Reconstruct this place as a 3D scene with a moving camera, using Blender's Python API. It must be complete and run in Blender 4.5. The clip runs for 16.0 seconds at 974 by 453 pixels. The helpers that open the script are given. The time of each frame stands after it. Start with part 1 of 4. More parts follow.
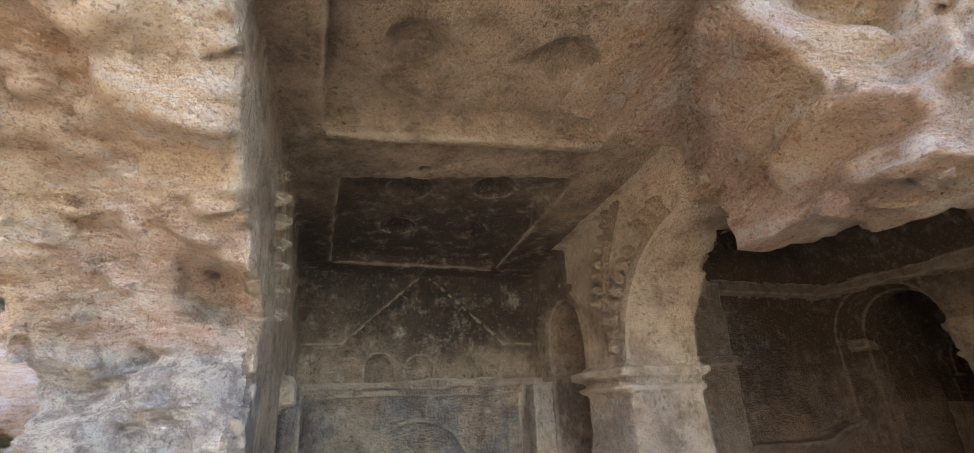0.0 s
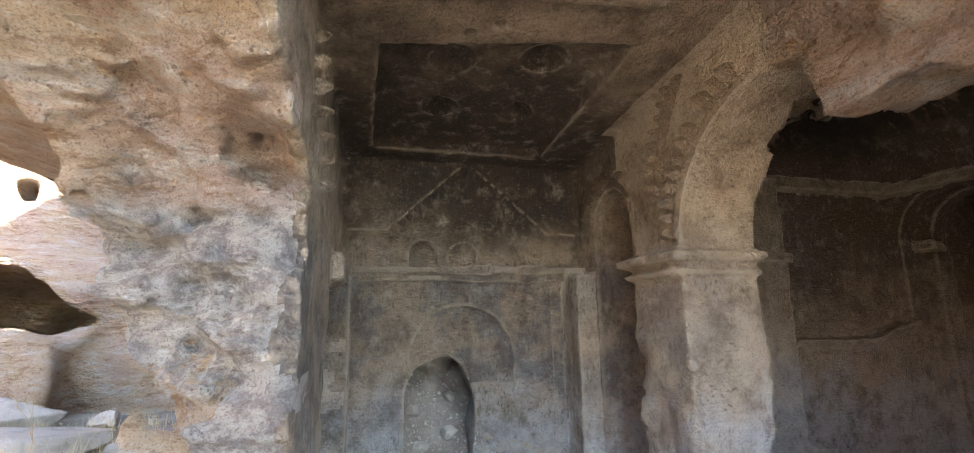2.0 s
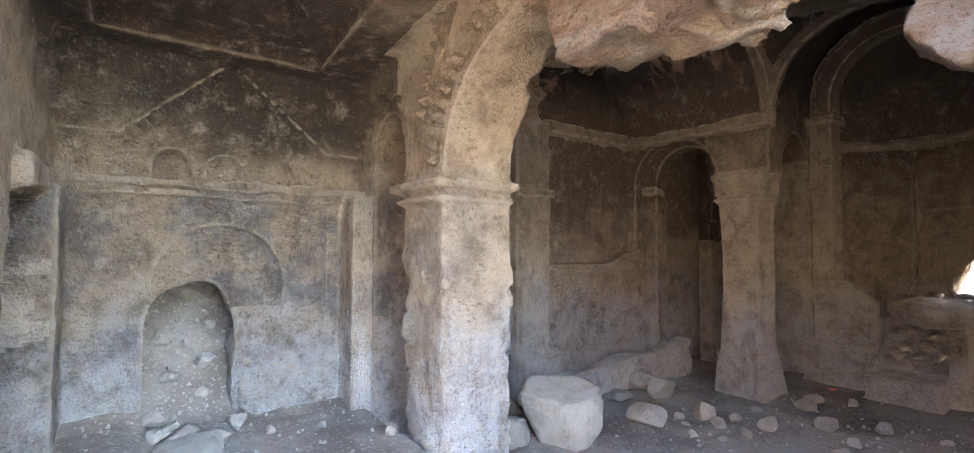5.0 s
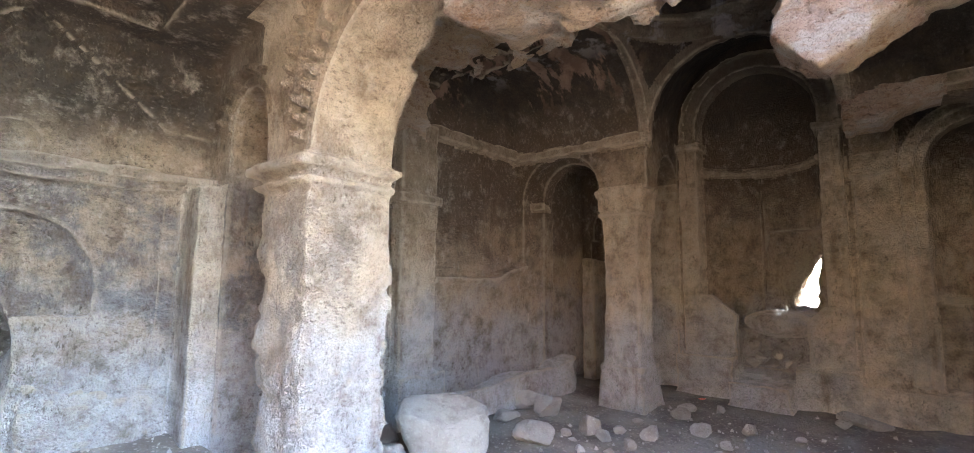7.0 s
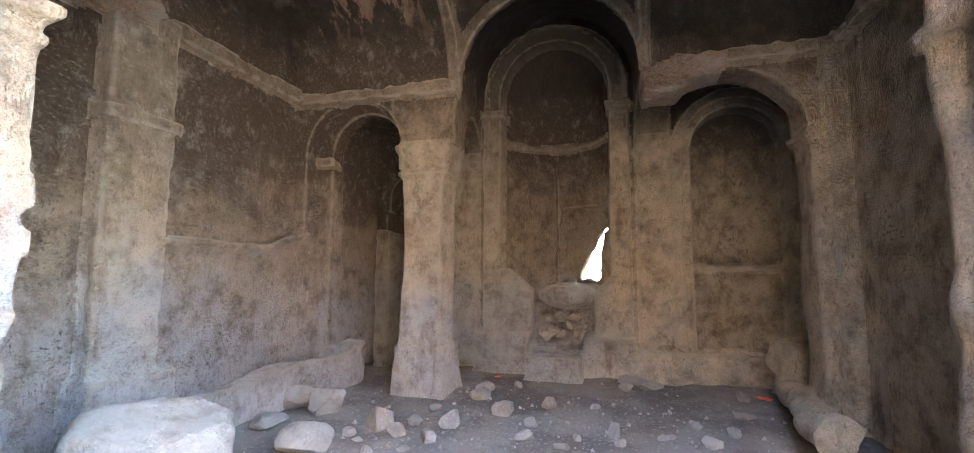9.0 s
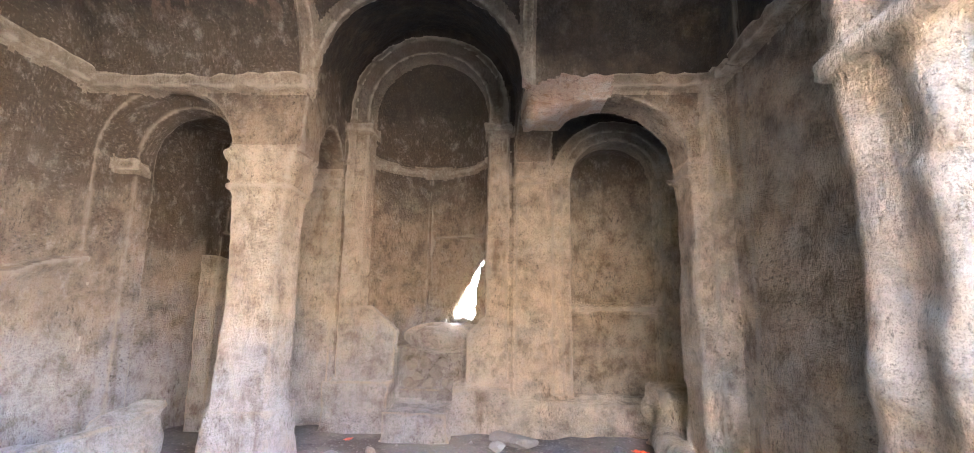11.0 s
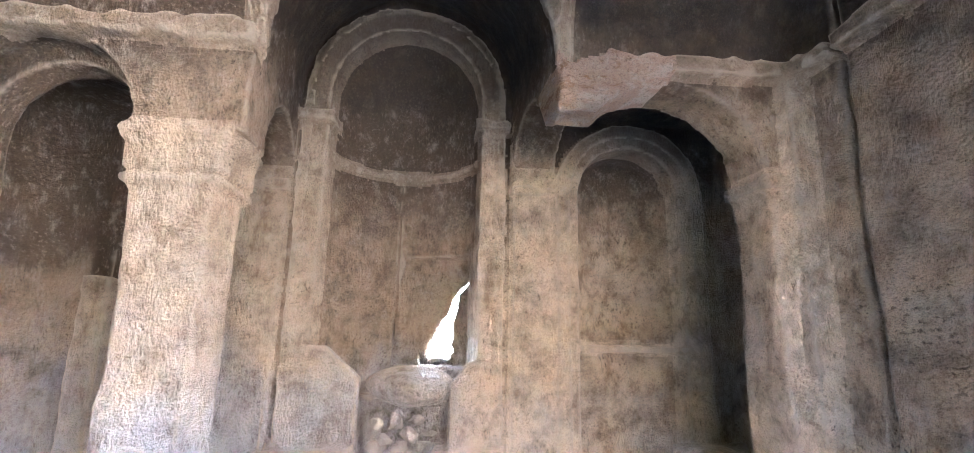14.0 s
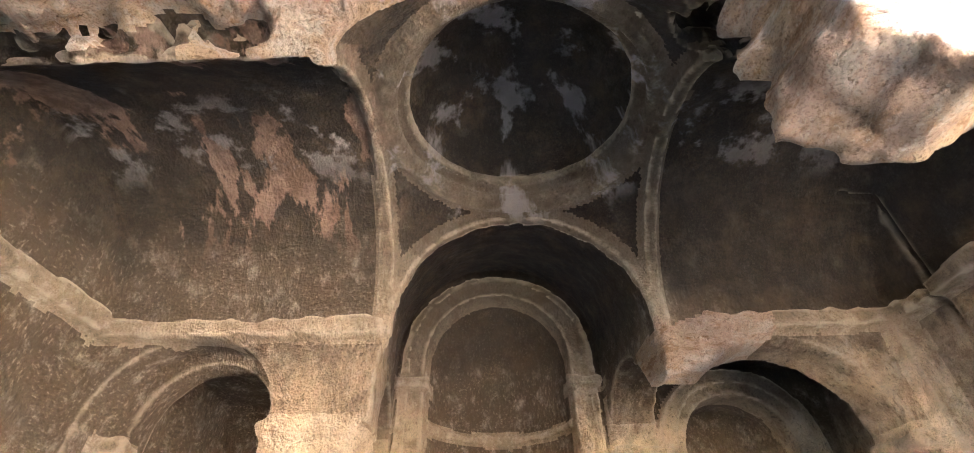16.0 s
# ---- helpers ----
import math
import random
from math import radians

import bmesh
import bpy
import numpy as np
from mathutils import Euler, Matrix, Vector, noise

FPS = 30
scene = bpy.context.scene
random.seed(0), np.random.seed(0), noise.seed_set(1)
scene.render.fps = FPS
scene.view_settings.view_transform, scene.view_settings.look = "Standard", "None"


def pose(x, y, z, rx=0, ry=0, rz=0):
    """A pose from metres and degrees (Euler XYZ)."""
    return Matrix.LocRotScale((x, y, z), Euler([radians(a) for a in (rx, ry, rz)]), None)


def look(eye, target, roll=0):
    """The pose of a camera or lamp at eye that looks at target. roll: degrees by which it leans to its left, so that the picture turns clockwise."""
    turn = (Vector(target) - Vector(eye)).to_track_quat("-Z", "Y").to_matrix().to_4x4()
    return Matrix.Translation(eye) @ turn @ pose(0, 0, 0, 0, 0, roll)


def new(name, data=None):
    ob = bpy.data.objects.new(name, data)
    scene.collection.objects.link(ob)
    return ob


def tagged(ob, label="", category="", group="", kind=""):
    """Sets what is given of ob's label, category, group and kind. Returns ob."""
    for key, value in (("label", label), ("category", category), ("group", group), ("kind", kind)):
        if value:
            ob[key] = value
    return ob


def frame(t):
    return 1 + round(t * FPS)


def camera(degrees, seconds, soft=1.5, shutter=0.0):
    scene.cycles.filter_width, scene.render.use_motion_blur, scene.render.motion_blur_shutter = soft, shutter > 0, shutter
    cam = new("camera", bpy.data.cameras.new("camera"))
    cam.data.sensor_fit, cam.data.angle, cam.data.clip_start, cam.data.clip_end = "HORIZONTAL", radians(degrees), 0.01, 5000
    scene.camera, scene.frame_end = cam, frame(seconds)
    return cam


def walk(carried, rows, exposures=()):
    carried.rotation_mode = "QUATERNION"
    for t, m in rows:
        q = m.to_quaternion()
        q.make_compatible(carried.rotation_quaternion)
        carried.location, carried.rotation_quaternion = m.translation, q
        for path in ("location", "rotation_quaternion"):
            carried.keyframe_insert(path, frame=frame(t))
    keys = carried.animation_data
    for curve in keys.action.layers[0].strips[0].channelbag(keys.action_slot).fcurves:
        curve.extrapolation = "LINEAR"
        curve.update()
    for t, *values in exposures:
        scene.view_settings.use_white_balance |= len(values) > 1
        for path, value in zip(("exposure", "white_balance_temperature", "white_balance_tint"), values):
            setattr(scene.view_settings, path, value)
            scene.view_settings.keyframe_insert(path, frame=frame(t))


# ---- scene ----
cam = camera(90.8, 16.0, 1.0)
PATH = [
    (0, (0.206, 0.715, 2.225), (0.829, 2.48, 2.931), -2.7),
    (0.5, (0.192, 0.818, 2.17), (0.777, 2.619, 2.813), -2.8),
    (1, (0.185, 0.885, 2.115), (0.728, 2.728, 2.673), -2.4),
    (1.5, (0.19, 0.926, 2.073), (0.706, 2.803, 2.533), -1.8),
    (2, (0.182, 0.943, 2.027), (0.682, 2.844, 2.39), -1.0),
    (2.5, (0.167, 0.958, 1.979), (0.66, 2.883, 2.209), -0.1),
    (3, (0.194, 0.96, 1.939), (0.68, 2.894, 2.091), 0.4),
    (3.5, (0.295, 0.953, 1.922), (0.9, 2.857, 2.008), -0.2),
    (4, (0.385, 0.916, 1.93), (1.182, 2.75, 1.989), -0.3),
    (4.5, (0.474, 0.851, 1.931), (1.479, 2.578, 2.005), -0.2),
    (5, (0.55, 0.79, 1.959), (1.726, 2.406, 2.032), 0.1),
    (7.5, (1.023, 1.271, 1.587), (2.603, 2.474, 1.829), 0.7),
    (8, (1.218, 1.507, 1.52), (2.899, 2.563, 1.762), 1.0),
    (8.5, (1.452, 1.638, 1.446), (3.257, 2.467, 1.674), 0.8),
    (9, (1.792, 1.642, 1.359), (3.701, 2.202, 1.56), 0.4),
    (9.5, (2.087, 1.651, 1.348), (4.048, 1.994, 1.539), 0.6),
    (10, (2.279, 1.625, 1.408), (4.258, 1.793, 1.637), 0.1),
    (12.5, (3.176, 1.818, 1.567), (5.136, 1.85, 1.961), 1.9),
    (13, (3.345, 1.956, 1.637), (5.306, 1.898, 2.023), 1.5),
    (13.5, (3.563, 2.096, 1.626), (5.523, 1.965, 2.003), 1.2),
    (14, (3.837, 2.24, 1.695), (5.788, 2.055, 2.093), 1.3),
    (14.5, (3.854, 2.433, 1.763), (5.772, 2.259, 2.301), 0.4),
    (15, (3.774, 2.588, 1.808), (5.646, 2.464, 2.501), -0.6),
    (15.5, (3.666, 2.683, 1.866), (5.4, 2.632, 2.862), -1.1),
    (16, (3.58, 2.68, 1.912), (5.152, 2.703, 3.149), -0.7),
]
EXPOSURES = [(0, 5.0, 6900, 10), (3, 4.9, 7050, 10), (4, 5.5, 7000, 10), (5, 5.85, 6700, 10), (7.5, 6.35, 6450, 10), (8.5, 6.5, 6250, 10), (9.2, 7.15, 6450, 10), (10, 7.9, 6400, 10), (13, 8.4, 5450, 10), (14.5, 8.65, 5700, 10), (16, 8.8, 7000, 10)]
walk(cam, [(t, look(eye, target, roll)) for t, eye, target, roll in PATH], EXPOSURES)

# ---- world and sun ----
world = bpy.data.worlds.new("world")
scene.world = world
world.use_nodes = True
SUN_ELEV, SUN_AZ = radians(44), radians(126)
wn = world.node_tree.nodes
sky = wn.new("ShaderNodeTexSky")
sky.sky_type, sky.sun_disc = "NISHITA", False
sky.sun_elevation, sky.sun_rotation = SUN_ELEV, SUN_AZ
wn["Background"].inputs["Strength"].default_value = 0.15
world.node_tree.links.new(sky.outputs[0], wn["Background"].inputs[0])
sun = new("sun", bpy.data.lights.new("sun", "SUN"))
sun.data.energy, sun.data.angle, sun.data.color = 5.0, radians(0.5), (1.0, 0.92, 0.8)
sun_dir = Vector((math.sin(SUN_AZ) * math.cos(SUN_ELEV), math.cos(SUN_AZ) * math.cos(SUN_ELEV), math.sin(SUN_ELEV)))
sun.matrix_world = look((0, 0, 30), Vector((0, 0, 30)) - sun_dir)


# ---- materials ----
class Nodes:
    """Short words for building a node material."""

    def __init__(self, name, roughness=0.95):
        self.m = bpy.data.materials.new(name)
        self.m.use_nodes = True
        self.t = self.m.node_tree
        self.b = self.t.nodes["Principled BSDF"]
        self.b.inputs["Roughness"].default_value = roughness
        self.b.inputs["Specular IOR Level"].default_value = 0.25
        self.where = self.t.nodes.new("ShaderNodeNewGeometry").outputs["Position"]

    def put(self, socket, value):
        if isinstance(value, (int, float, tuple)):
            socket.default_value = (*value, 1) if isinstance(value, tuple) and len(value) == 3 and socket.type == "RGBA" else value
        else:
            self.t.links.new(value, socket)

    def stretch(self, scale, turn=(0, 0, 0)):
        n = self.t.nodes.new("ShaderNodeMapping")
        self.put(n.inputs["Vector"], self.where)
        n.inputs["Scale"].default_value = scale
        n.inputs["Rotation"].default_value = [radians(a) for a in turn]
        return n.outputs[0]

    def noise(self, scale, detail=4.0, rough=0.55, vector=None):
        n = self.t.nodes.new("ShaderNodeTexNoise")
        self.put(n.inputs["Vector"], self.where if vector is None else vector)
        n.inputs["Scale"].default_value, n.inputs["Detail"].default_value, n.inputs["Roughness"].default_value = scale, detail, rough
        return n.outputs["Fac"]

    def cells(self, scale, vector=None, feature="F1"):
        n = self.t.nodes.new("ShaderNodeTexVoronoi")
        n.feature = feature
        self.put(n.inputs["Vector"], self.where if vector is None else vector)
        n.inputs["Scale"].default_value = scale
        return n.outputs["Distance"]

    def ramp(self, value, low, high, out0=0.0, out1=1.0):
        n = self.t.nodes.new("ShaderNodeMapRange")
        n.interpolation_type = "SMOOTHSTEP"
        self.put(n.inputs["Value"], value)
        for k, v in (("From Min", low), ("From Max", high), ("To Min", out0), ("To Max", out1)):
            n.inputs[k].default_value = v
        return n.outputs[0]

    def math(self, op, p, q=0.0):
        n = self.t.nodes.new("ShaderNodeMath")
        n.operation = op
        self.put(n.inputs[0], p)
        self.put(n.inputs[1], q)
        return n.outputs[0]

    def mix(self, fac, p, q):
        n = self.t.nodes.new("ShaderNodeMix")
        n.data_type = "RGBA"
        self.put(n.inputs["Factor"], fac)
        self.put(n.inputs["A"], p)
        self.put(n.inputs["B"], q)
        return n.outputs["Result"]

    def axis(self, k):
        n = self.t.nodes.new("ShaderNodeSeparateXYZ")
        self.put(n.inputs[0], self.where)
        return n.outputs[k]

    def random(self):
        return self.t.nodes.new("ShaderNodeObjectInfo").outputs["Random"]

    def finish(self, colour, height=None, strength=0.5, depth=0.02, shade=1.0):
        if shade < 1:
            colour = self.mix(1.0 - shade, colour, (0.012, 0.009, 0.007))
        self.put(self.b.inputs["Base Color"], colour)
        if height is not None:
            n = self.t.nodes.new("ShaderNodeBump")
            n.inputs["Strength"].default_value, n.inputs["Distance"].default_value = strength, depth
            self.put(n.inputs["Height"], height)
            self.put(self.b.inputs["Normal"], n.outputs[0])
        return self.m


def cut_tuff(name, rubbed_lit=False, edges=0.75):
    """Tooled tuff: pick marks, weathered lime, soot of old fires on the vaults."""
    n = Nodes(name)
    x, y, z = n.axis("X"), n.axis("Y"), n.axis("Z")
    big, mid = n.noise(0.7, 4), n.noise(3.0, 7, 0.65)
    fine, dust = n.noise(48, 5, 0.7), n.noise(130, 3, 0.6)
    pick_a = n.noise(1.0, 6, 0.68, n.stretch((44, 44, 18), (34, 30, 10)))
    pick_b = n.noise(1.0, 6, 0.68, n.stretch((22, 40, 40), (-20, 35, 48)))
    strokes = n.mix(n.ramp(n.noise(2.3, 3), 0.44, 0.56), pick_a, pick_b)
    patchy = n.ramp(n.noise(1.9, 6, 0.7), 0.36, 0.62)
    base = n.mix(n.ramp(big, 0.38, 0.62), *(((0.70, 0.58, 0.43), (0.60, 0.48, 0.35)) if rubbed_lit else ((0.60, 0.47, 0.33), (0.49, 0.375, 0.265))))
    base = n.mix(n.ramp(mid, 0.50, 0.66, 0.0, 0.5), base, (0.27, 0.20, 0.14))
    # lime and efflorescence on the lower courses, tinted blue for the skylight
    low = n.math("ADD", n.math("SUBTRACT", 1.75, z), n.math("MULTIPLY", n.math("SUBTRACT", n.noise(1.5, 7, 0.66), 0.5), 2.4))
    north_side = n.ramp(y, 0.9, 2.6, 0.12, 1.0)
    base = n.mix(n.math("MULTIPLY", north_side, n.math("MULTIPLY", n.ramp(x, 3.0, 3.6, 1.0, 0.8), n.ramp(low, 0.0, 1.0, 0.0, 0.82))), base, n.mix(n.ramp(x, 3.0, 3.6), (0.64, 0.655, 0.68), (0.53, 0.55, 0.59)))
    # blue-grey lichen crust, thickest on the middle of the porch walls
    crust = n.math("MULTIPLY", n.ramp(n.noise(1.25, 7, 0.68), 0.44, 0.56, 0.12, 0.9), n.math("MULTIPLY", n.ramp(z, 2.7, 2.3), n.math("MULTIPLY", n.ramp(z, 0.75, 1.3, 0.15, 1.0), n.ramp(x, 3.2, 2.6))))
    base = n.mix(n.math("MULTIPLY", crust, 0.45 if rubbed_lit else 0.85), base, (0.165, 0.17, 0.185))
    # warmer ochre rock on the southern side, lightened for light that falls there
    warm_lit = n.math("MULTIPLY", n.math("MULTIPLY", n.ramp(x, 3.2, 4.0), n.ramp(z, 3.6, 3.1)), n.ramp(y, 2.6, 1.3, 0.0, 0.75))
    base = n.mix(n.math("MULTIPLY", warm_lit, n.ramp(mid, 0.62, 0.42, 0.35, 1.0)), base, (0.92, 0.73, 0.51))
    # brown runs of water
    runs = n.noise(1.0, 5, 0.65, n.stretch((3.4, 3.4, 0.75), (6, 4, 0)))
    base = n.mix(n.ramp(runs, 0.57, 0.72, 0.0, 0.55), base, (0.17, 0.105, 0.06))
    # smoke-browned walls, rising north to south, with shade painted on north wall and apse
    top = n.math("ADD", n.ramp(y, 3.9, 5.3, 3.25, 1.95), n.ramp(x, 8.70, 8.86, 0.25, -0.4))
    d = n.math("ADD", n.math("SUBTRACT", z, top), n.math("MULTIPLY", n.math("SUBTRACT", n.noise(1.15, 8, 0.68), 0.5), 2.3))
    inside = n.math("MULTIPLY", n.ramp(x, 3.0, 3.5), 0.58 if rubbed_lit else 1.0)
    smoke_shade = n.math("MULTIPLY", n.ramp(d, -0.55, 0.55, 0.0, 0.86), n.ramp(strokes, 0.64, 0.50, 0.80, 1.0))
    base = n.mix(n.math("MULTIPLY", inside, smoke_shade), base, (0.085, 0.060, 0.040))
    # black soot on the vaults, heaviest in the southern arm
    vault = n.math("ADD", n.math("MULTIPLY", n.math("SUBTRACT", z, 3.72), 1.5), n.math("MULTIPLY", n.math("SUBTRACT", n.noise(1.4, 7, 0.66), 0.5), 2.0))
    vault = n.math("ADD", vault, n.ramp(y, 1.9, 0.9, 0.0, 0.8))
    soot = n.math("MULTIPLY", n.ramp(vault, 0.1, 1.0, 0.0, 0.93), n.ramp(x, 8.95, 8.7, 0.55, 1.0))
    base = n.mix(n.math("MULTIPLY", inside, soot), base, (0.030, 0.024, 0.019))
    # porch darker towards its back and top
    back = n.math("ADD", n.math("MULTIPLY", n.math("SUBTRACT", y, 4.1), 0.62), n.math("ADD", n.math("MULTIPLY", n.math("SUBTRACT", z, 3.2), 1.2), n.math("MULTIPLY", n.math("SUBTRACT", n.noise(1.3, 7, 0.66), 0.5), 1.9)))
    porch = n.math("MULTIPLY", n.ramp(x, 2.7, 2.3, 0.0, 0.12 if rubbed_lit else 1.0), n.ramp(z, 2.45, 2.8))
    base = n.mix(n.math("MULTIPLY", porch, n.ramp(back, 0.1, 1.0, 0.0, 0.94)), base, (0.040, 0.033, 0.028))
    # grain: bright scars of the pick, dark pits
    grit = 0.85 if rubbed_lit else 1.0
    base = n.mix(n.math("MULTIPLY", patchy, n.ramp(strokes, 0.48, 0.34, 0.0, 0.80 * grit)), base, (0.07, 0.052, 0.038))
    base = n.mix(n.math("MULTIPLY", n.ramp(vault, 0.9, 0.2, 0.18, 1.0), n.ramp(strokes, 0.55, 0.68, 0.0, 0.42 * grit)), base, (0.62, 0.54, 0.44))
    base = n.mix(n.ramp(fine, 0.42, 0.31, 0.0, 0.60), base, (0.075, 0.055, 0.04))
    base = n.mix(n.ramp(dust, 0.48, 0.38, 0.0, 0.35), base, (0.11, 0.085, 0.065))
    # grime and bare scars at the scale of a hand
    grime, scars = n.noise(4.2, 9, 0.76), n.noise(6.0, 9, 0.76, n.stretch((1.0, 1.0, 0.8), (20, 15, 0)))
    base = n.mix(n.ramp(grime, 0.42, 0.72, 0.0, 0.85 * (0.8 if rubbed_lit else 1.0)), base, (0.13, 0.09, 0.058))
    base = n.mix(n.math("MULTIPLY", n.ramp(vault, 0.9, 0.2, 0.15, 1.0), n.ramp(scars, 0.50, 0.74, 0.0, 0.60)), base, (0.68, 0.60, 0.50))
    # plaster fallen from the northern vault, pale runs in the dome
    patch = n.math("MULTIPLY", n.ramp(n.noise(1.0, 7, 0.62, n.stretch((1.0, 2.2, 1.0), (20, 25, 20))), 0.51, 0.545), n.ramp(z, 3.8, 4.1))
    patch = n.math("MULTIPLY", patch, n.math("MULTIPLY", n.ramp(y, 3.3, 3.6), n.ramp(x, 6.75, 6.5)))
    base = n.mix(n.math("MULTIPLY", inside, patch), base, n.mix(n.ramp(mid, 0.4, 0.6), (0.40, 0.27, 0.21), (0.22, 0.14, 0.10)))
    pale = n.math("MULTIPLY", n.ramp(n.noise(1.0, 5, 0.62, n.stretch((3.0, 3.0, 0.4))), 0.53, 0.62, 0.0, 0.85), n.ramp(z, 4.45, 4.62))
    base = n.mix(n.math("MULTIPLY", n.ramp(x, 6.95, 6.8), pale), base, (0.40, 0.37, 0.37))
    # paler stone where edges are rubbed
    rubbed = n.ramp(n.t.nodes.new("ShaderNodeNewGeometry").outputs["Pointiness"], 0.512, 0.56, 0.0, edges)
    base = n.mix(n.math("MULTIPLY", rubbed, n.ramp(mid, 0.30, 0.50)), base, (0.58, 0.49, 0.38))
    height = n.math("ADD", n.math("MULTIPLY", strokes, 1.5), n.math("ADD", n.math("MULTIPLY", fine, 0.8), n.math("MULTIPLY", n.noise(12, 5, 0.62), 1.5)))
    return n.finish(base, height, 1.0, 0.085, 0.76 if rubbed_lit else 0.62)


def broken_tuff(name):
    """Fresh breaks: pinkish to ochre rock with strata, pits and pebbles."""
    n = Nodes(name)
    z = n.axis("Z")
    base = n.mix(n.ramp(n.noise(1.3, 5), 0.40, 0.60), (0.60, 0.45, 0.31), (0.56, 0.41, 0.325))
    layers = n.noise(2.4, 8, 0.72, n.stretch((1, 1, 3.2), (16, 10, 0)))
    base = n.mix(n.ramp(layers, 0.50, 0.60, 0.0, 0.85), base, (0.66, 0.58, 0.50))
    base = n.mix(n.ramp(layers, 0.45, 0.36, 0.0, 0.8), base, (0.33, 0.19, 0.105))
    base = n.mix(n.ramp(n.noise(5.0, 7, 0.7, n.stretch((1, 1, 2.0))), 0.57, 0.68, 0.0, 0.8), base, (0.42, 0.235, 0.115))
    base = n.mix(n.ramp(n.noise(1.9, 7, 0.7), 0.56, 0.66, 0.0, 0.4), base, (0.36, 0.27, 0.22))
    fine, dust = n.noise(30, 7, 0.72), n.noise(95, 4, 0.65)
    # old plaster on the lower pier
    plaster = n.math("MULTIPLY", n.ramp(n.noise(0.9, 6, 0.62), 0.47, 0.50), n.math("MULTIPLY", n.ramp(z, 2.65, 2.5), n.ramp(n.axis("X"), 0.3, 0.0)))
    base = n.mix(n.math("MULTIPLY", plaster, n.ramp(n.axis("X"), -1.8, -1.4)), base, n.mix(n.ramp(n.noise(7, 7, 0.72), 0.43, 0.6), (0.62, 0.58, 0.53), (0.34, 0.31, 0.30)))
    base = n.mix(n.ramp(fine, 0.45, 0.32, 0.0, 0.75), base, (0.15, 0.095, 0.06))
    base = n.mix(n.ramp(fine, 0.56, 0.68, 0.0, 0.6), base, (0.72, 0.65, 0.57))
    base = n.mix(n.ramp(dust, 0.50, 0.38, 0.0, 0.4), base, (0.17, 0.115, 0.08))
    base = n.mix(n.ramp(n.cells(26), 0.15, 0.10, 0.0, 0.5), base, (0.70, 0.63, 0.55))
    bent = n.t.nodes.new("ShaderNodeVectorMath")
    bent.operation = "ADD"
    n.put(bent.inputs[0], n.stretch((1, 1, 1.9), (18, 9, 0)))
    n.put(bent.inputs[1], n.math("MULTIPLY", n.noise(4, 5, 0.6), 0.22))
    chips, flakes = n.cells(5.5, bent.outputs[0]), n.cells(15, bent.outputs[0])
    ridged = n.math("ABSOLUTE", n.math("SUBTRACT", n.noise(5, 8, 0.74, n.stretch((1, 1, 2.4), (15, 0, 0))), 0.5))
    height = n.math("ADD", n.math("MULTIPLY", ridged, -5.0), n.math("ADD", n.math("MULTIPLY", fine, 1.8), n.math("MULTIPLY", dust, 0.3)))
    height = n.math("ADD", height, n.math("ADD", n.math("MULTIPLY", chips, 1.6), n.math("MULTIPLY", flakes, 0.9)))
    return n.finish(base, height, 1.0, 0.09, 0.66)


def soil(name):
    n = Nodes(name, 0.97)
    base = n.mix(n.ramp(n.noise(1.2, 6, 0.65), 0.4, 0.62), (0.27, 0.235, 0.20), (0.155, 0.13, 0.11))
    base = n.mix(n.ramp(n.cells(17), 0.30, 0.14, 0.0, 0.6), base, (0.42, 0.38, 0.33))
    base = n.mix(n.ramp(n.noise(40, 4), 0.58, 0.72, 0.0, 0.5), base, (0.46, 0.42, 0.37))
    height = n.math("SUBTRACT", n.noise(30, 6, 0.7), n.math("MULTIPLY", n.cells(17), 0.6))
    return n.finish(base, height, 0.9, 0.03, 0.60)


def stone(name):
    n = Nodes(name, 0.95)
    base = n.mix(n.random(), (0.50, 0.46, 0.41), (0.38, 0.34, 0.30))
    base = n.mix(n.ramp(n.noise(6, 5), 0.45, 0.7, 0.0, 0.6), base, (0.26, 0.22, 0.19))
    base = n.mix(n.ramp(n.noise(45, 4), 0.55, 0.7, 0.0, 0.5), base, (0.62, 0.58, 0.52))
    return n.finish(base, n.math("ADD", n.noise(22, 6, 0.72), n.noise(7, 8, 0.75)), 1.0, 0.06, 0.58)


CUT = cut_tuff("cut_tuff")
# paler copy of cut_tuff: worn mouldings, plus light painted on pier and arch
RUBBED_LIT = cut_tuff("rubbed_lit_tuff", True)
MOULDING = cut_tuff("moulded_tuff", False, 0.0)
BROKEN = broken_tuff("broken_tuff")
SOIL = soil("soil")
STONE = stone("stone")


# ---- carving: a field that is negative inside the rock ----
RNG = np.random.RandomState(7)
LATTICE = RNG.rand(32, 32, 32).astype(np.float32) * 2 - 1


